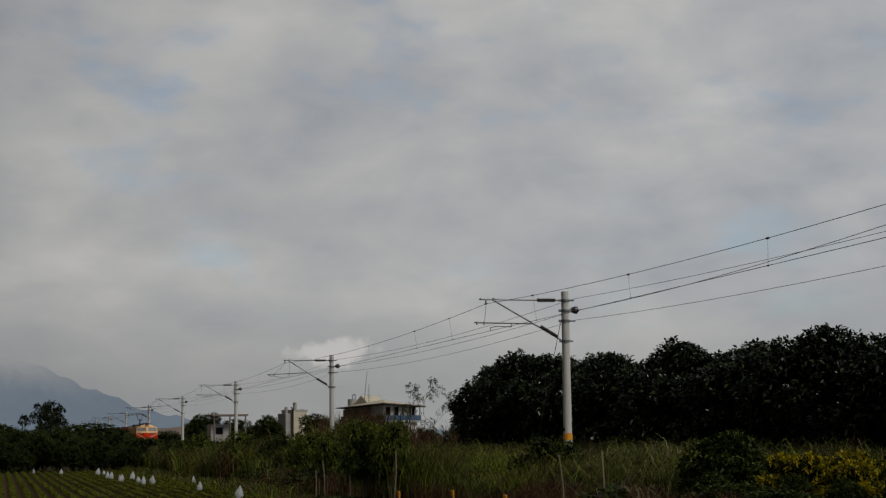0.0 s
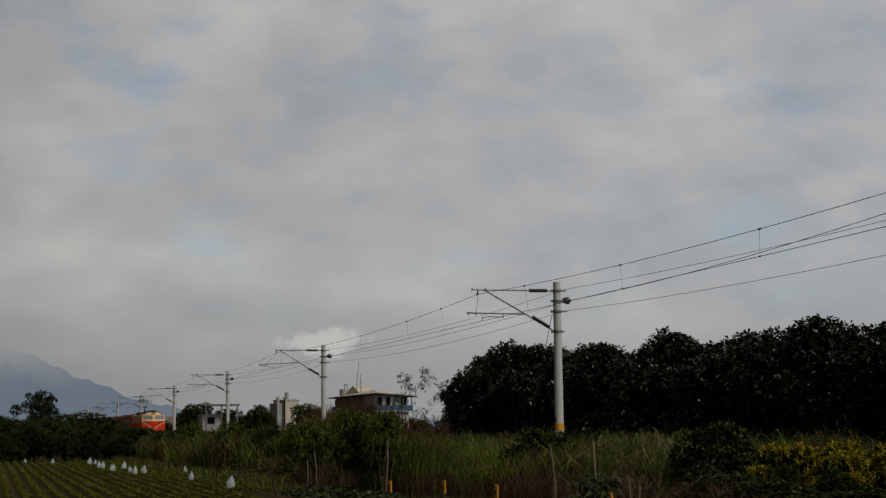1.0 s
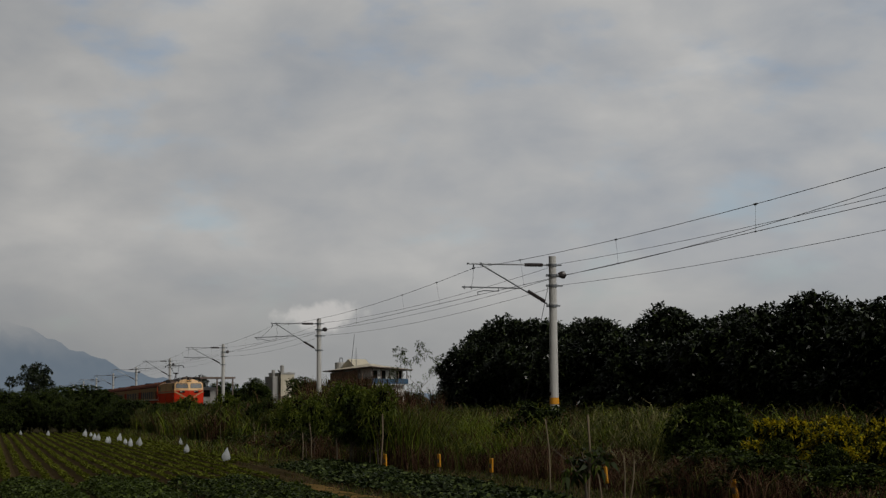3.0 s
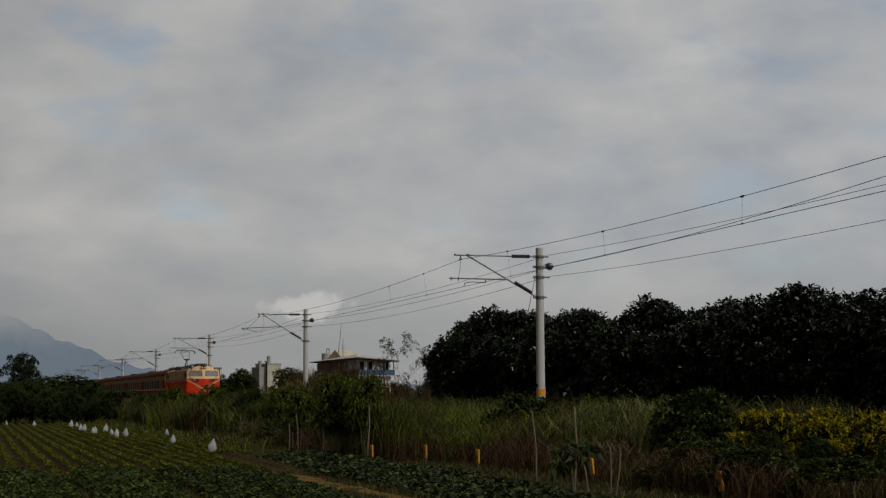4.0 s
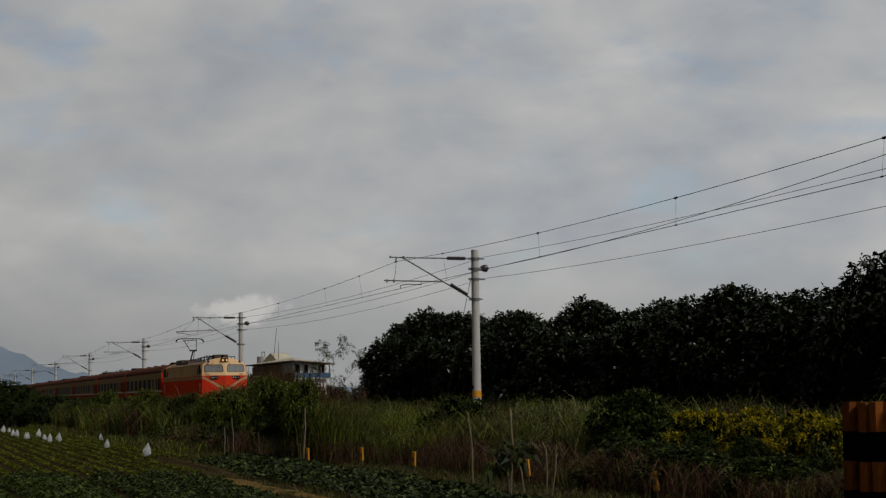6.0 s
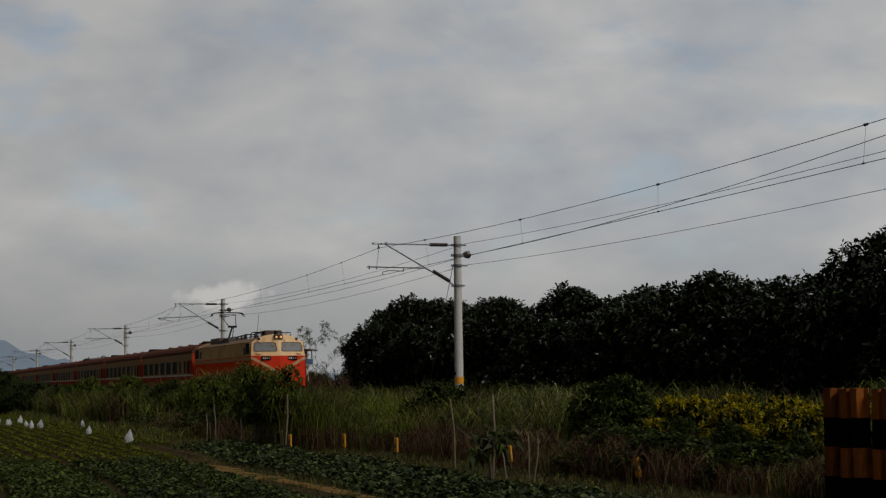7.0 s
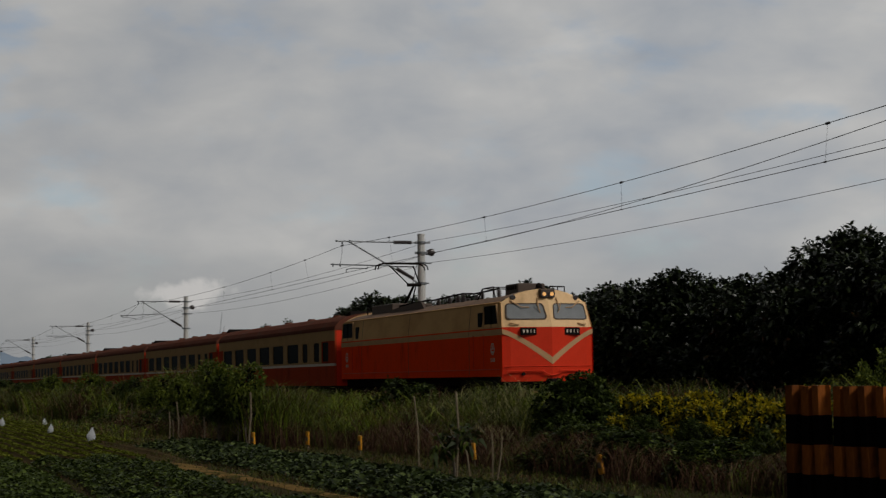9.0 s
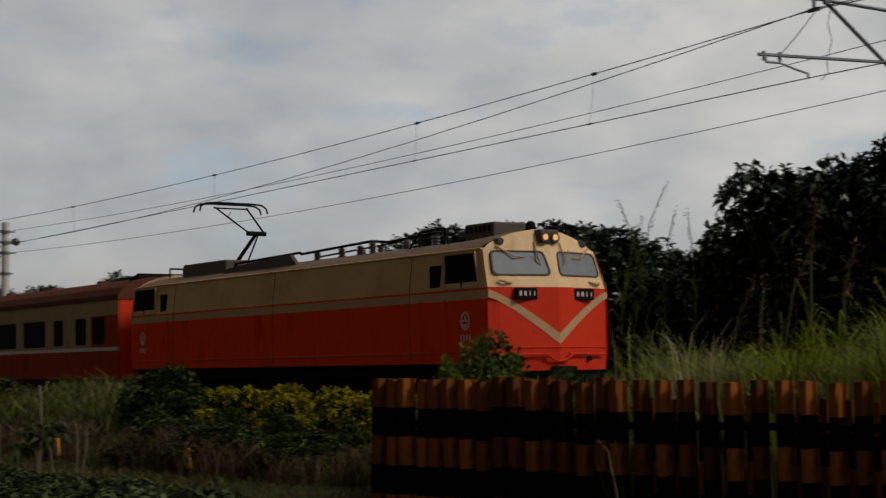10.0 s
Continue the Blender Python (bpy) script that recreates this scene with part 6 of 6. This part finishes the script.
def house():
    T = thing("house", "two storey white house with a blue balcony and brown roof", "house", at=pose(-204.6, 47.2, 0, 0, 0, 122))
    eave = lambda x, y: 6.32 - 0.0447 * (x + 0.7) - 0.0500 * (y + 0.7)
    bm = B(); box(bm, (0.9, 0.3, 0), (6.2, 7.8, 4.05)); part("lower_wall", bm, PLASTER, T)
    bm = B(); slab(bm, [(0.3, 0.5, 4.2), (6.2, 0.5, 4.2), (6.2, 7.8, 4.2), (0.3, 7.8, 4.2)], (0, 0, 1.5))
    for v in bm.verts:
        if v.co.z > 5:
            v.co.z = eave(v.co.x, v.co.y) - 0.02
    part("upper_wall", bm, PLASTER, T)
    bm = B(); box(bm, (-0.2, -0.2, 4.02), (6.4, 7.9, 4.2)); part("floor_slab", bm, PLASTER, T)
    bm = B(); slab(bm, [(x, y, eave(x, y)) for x, y in ((-0.7, -0.7), (6.9, -0.7), (6.9, 8.4), (-0.7, 8.4))], (0, 0, 0.10)); part("roof", bm, TIN, T, "flat brown overhanging roof")
    bm = B(); slab(bm, [(x, y, eave(x, y) + 0.144) for x, y in ((-0.3, -0.3), (6.5, -0.3), (6.5, 8.0), (-0.3, 8.0))], (0, 0, 0.42))
    for v in bm.verts:
        if v.co.z > eave(v.co.x, v.co.y) + 0.3:
            v.co.x, v.co.y = 3.1 + (v.co.x - 3.1) * 0.45, 3.9 + (v.co.y - 3.9) * 0.45
    part("roof_sheet", bm, TARP, T, "pale sheet roof above the brown eaves")
    bm = B(); box(bm, (-0.2, -0.26, 4.2), (6.4, -0.16, 4.86)); part("balcony_wall", bm, BLUE, T, "blue painted balcony front")
    bm = B(); box(bm, (-0.26, -0.2, 4.2), (-0.16, 7.9, 4.82)); part("balcony_wall", bm, RUSTY_SHEET, T, "brown sheet balcony side")
    # Added sheets stand in for the open side, dark under its eave.
    for i in range(6):
        bm = B(); y = 2.4 + i * 0.86; box(bm, (-0.20, y, 4.84), (-0.15, y + 0.82, eave(-0.2, y + 0.82) - 0.12 - 0.05 * (i % 3)))
        part("side_sheet", bm, RUSTY_SHEET, T, "brown sheet added over the shaded open side")
    for i in range(5):
        bm = B(); x = -0.1 + i * 1.6; box(bm, (x - 0.05, -0.18, 4.8), (x + 0.05, -0.08, eave(x, -0.1) - 0.01)); part("balcony_post", bm, TIN, T)
    for x in (1.0, 2.5):
        window(T, (x, 0.5, 5.35), 0.75, 1.05, "x")
    window(T, (5.4, 0.5, 5.2), 0.9, 1.3, "x")
    window(T, (1.7, 0.3, 2.9), 1.0, 1.2, "x")
    bm = B(); slab(bm, [(1.2, 3.9, 6.1), (1.2, 7.5, 6.0), (1.2, 5.6, 7.50)], (3.2, 0, 0)); part("roof_gable", bm, TARP, T, "cream sheet roof tent")
    bm = B(); rod(bm, (1.0, 4.9, 6.1), (1.5, 4.7, 10.7), 0.05, 0.03, n=6); part("antenna_mast", bm, STEEL, T)
    bm = B(); rod(bm, (1.0, 3.9, 6.1), (1.0, 3.9, 8.9), 0.04, 0.03, n=6)
    for k in range(4):
        rod(bm, (0.7, 3.9, 7.2 + k * 0.3), (1.3, 3.9, 7.2 + k * 0.3), 0.02, n=4)
    part("aerial", bm, STEEL, T)
    bm = B(); rod(bm, (2.2, 7.9, 5.9), (2.2, 7.9, 7.1), 0.85, n=16); part("water_tank", bm, PLASTER, T, "pale roof tank")
    bm = B(); path_rod(bm, [(2.2, 8.2, 7.1), (2.2, 8.2, 7.7), (2.2, 7.7, 7.7), (2.2, 7.7, 7.1)], 0.05); part("tank_pipe", bm, STEEL, T)


house()


def plant_building():
    a = radians(-80.0); r = 250
    T = thing("concrete_building", "weathered pale concrete building with roof tanks", "building", at=pose(math.sin(a) * r, math.cos(a) * r, 0, 0, 0, 108))
    bm = B(); box(bm, (-1.0, 0, 0), (1.5, 3.6, 6.2), 0.05); part("wall", bm, TARP, T, "pale stained concrete wall")
    bm = B(); box(bm, (-2.0, 0.4, 0), (-1.05, 3.0, 5.9), 0.05); part("stair_tower", bm, GREY, T, "grey stair tower")
    bm = B(); box(bm, (1.55, 0.3, 0), (3.0, 3.0, 5.5)); part("annex_wall", bm, GREY, T)
    for x in (1.9, 2.6):
        bm = B(); box(bm, (x - 0.22, 0.22, 4.1), (x + 0.22, 0.34, 4.9)); part("window", bm, GLASS, T)
    bm = B(); ring(bm, [(-1.05, -0.05, 6.2), (1.55, -0.05, 6.2), (1.55, 3.65, 6.2), (-1.05, 3.65, 6.2)], [(-0.9, 0.1, 6.2), (1.4, 0.1, 6.2), (1.4, 3.5, 6.2), (-0.9, 3.5, 6.2)], (0, 0, 0.25)); part("parapet", bm, GREY, T)
    bm = B(); rod(bm, (-0.1, 1.0, 6.15), (-0.1, 1.0, 7.5), 0.30, n=12); rod(bm, (-0.1, 1.0, 7.5), (-0.1, 1.0, 7.62), 0.34, 0.1, n=12); part("roof_tank", bm, GREY, T)
    for x, h in ((-1.6, 0.75), (1.1, 0.45)):
        bm = B(); rod(bm, (x, 1.0, 5.85), (x, 1.0, 6.1 + h), 0.26, n=12); part("roof_tank", bm, GREY, T)
    bm = B(); path_rod(bm, [(-1.03, -0.12, 0.5), (-1.03, -0.12, 6.5), (-1.35, -0.1, 6.8)], 0.10); part("down_pipe", bm, DARK, T)


plant_building()


def canopy():
    a = radians(-82.45); r = 235
    T = thing("open_shed", "open shed with a flat dark roof on posts", "shed", at=pose(math.sin(a) * r, math.cos(a) * r, 0, 0, 0, 100))
    bm = B(); box(bm, (-2.6, -1.5, 5.35), (2.6, 2.5, 5.6)); part("roof", bm, TIN, T)
    bm = B(); box(bm, (-2.2, 0.6, 0), (0.4, 2.4, 4.2)); part("wall", bm, GREY, T)
    for x in (-2.3, 0.0, 2.3):
        bm = B(); box(bm, (x - 0.08, -1.3, 0), (x + 0.08, -1.14, 5.35)); part("post", bm, TIN, T)
    window(T, (-1.0, 0.6, 3.3), 1.0, 0.9, "x")
    a = radians(-84.6); r = 300
    S = thing("long_shed", "long low shed with a dark grey roof", "shed", at=pose(math.sin(a) * r, math.cos(a) * r, 0, 0, 0, 100))
    bm = B(); box(bm, (-3.5, 0, 0), (5.5, 6, 3.2)); part("wall", bm, GREY, S)
    bm = B(); slab(bm, [(-3.8, -0.4, 3.1), (5.8, -0.4, 3.1), (5.8, 3.0, 4.6), (-3.8, 3.0, 4.0)], (0, 0, 0.12)); part("roof", bm, TIN, S)


canopy()

# ---- mountain ----


# Distance haze is put into a glowing colour, fading clear towards the top.
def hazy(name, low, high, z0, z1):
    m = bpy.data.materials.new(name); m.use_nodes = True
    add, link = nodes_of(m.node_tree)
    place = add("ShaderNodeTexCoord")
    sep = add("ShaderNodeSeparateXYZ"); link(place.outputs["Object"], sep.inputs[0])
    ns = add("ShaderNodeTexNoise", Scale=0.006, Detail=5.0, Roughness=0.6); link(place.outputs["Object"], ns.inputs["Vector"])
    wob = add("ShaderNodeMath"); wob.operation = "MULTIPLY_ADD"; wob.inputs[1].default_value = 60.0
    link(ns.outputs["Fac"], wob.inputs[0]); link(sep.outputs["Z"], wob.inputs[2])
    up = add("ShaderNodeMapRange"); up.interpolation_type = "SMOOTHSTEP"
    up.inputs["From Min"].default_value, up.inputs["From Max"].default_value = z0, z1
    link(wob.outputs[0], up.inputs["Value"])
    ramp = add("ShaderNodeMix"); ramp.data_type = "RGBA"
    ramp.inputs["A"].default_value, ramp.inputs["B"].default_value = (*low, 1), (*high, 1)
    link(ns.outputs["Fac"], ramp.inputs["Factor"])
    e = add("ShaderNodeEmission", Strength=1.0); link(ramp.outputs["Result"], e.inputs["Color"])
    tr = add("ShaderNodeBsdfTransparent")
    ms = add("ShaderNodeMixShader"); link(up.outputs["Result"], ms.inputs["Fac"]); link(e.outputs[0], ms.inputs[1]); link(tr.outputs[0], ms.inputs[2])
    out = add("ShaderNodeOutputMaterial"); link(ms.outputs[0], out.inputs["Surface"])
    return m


def mountain():
    prof = [(-104, 260), (-98, 265), (-94, 250), (-91.5, 232), (-90, 218), (-88.8, 194), (-87.9, 163), (-87.2, 138), (-86.2, 118), (-85.65, 93), (-84.8, 78), (-83.9, 66), (-82.5, 50), (-80, 40), (-76, 30), (-70, 22)]
    az = np.array([p[0] for p in prof], float); hh = np.array([p[1] for p in prof], float)
    n = 140
    a = np.linspace(-104, -70, n)
    h = np.interp(a, az, hh) + 3.0 * np.sin(a * 7.0) + 1.6 * np.sin(a * 17.0 + 1)
    rows = []
    for r, k in ((3000, 0.0), (3300, 0.35), (3650, 0.72), (4000, 1.0), (4400, 0.4)):
        rows.append(np.stack([np.sin(np.radians(a)) * r, np.cos(np.radians(a)) * r, h * k * (1 if k == 1 else 1 + 0.12 * np.sin(a * 11 + r)) - 4], 1))
    v = np.concatenate(rows)
    f = []
    for j in range(len(rows) - 1):
        for i in range(n - 1):
            f.append((j * n + i, j * n + i + 1, (j + 1) * n + i + 1, (j + 1) * n + i))
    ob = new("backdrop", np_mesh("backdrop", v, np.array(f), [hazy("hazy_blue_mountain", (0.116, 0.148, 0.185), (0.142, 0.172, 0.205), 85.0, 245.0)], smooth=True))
    tagged(ob, "hazy blue mountain slope with its top in cloud", "mountain", kind="structure")


mountain()


def front_x(t):
    """Where the locomotive's front stands on the track."""
    return -229.62 + 21.726 * t - 0.12487 * t * t


def motions():
    for ob, back in TRAIN:
        walk(ob, [(t, pose(front_x(t) + back, TRACK_Y, RAIL_Z)) for t in (0, 1, 2, 3, 4, 5, 6, 7, 8, 9, 10)])


motions()
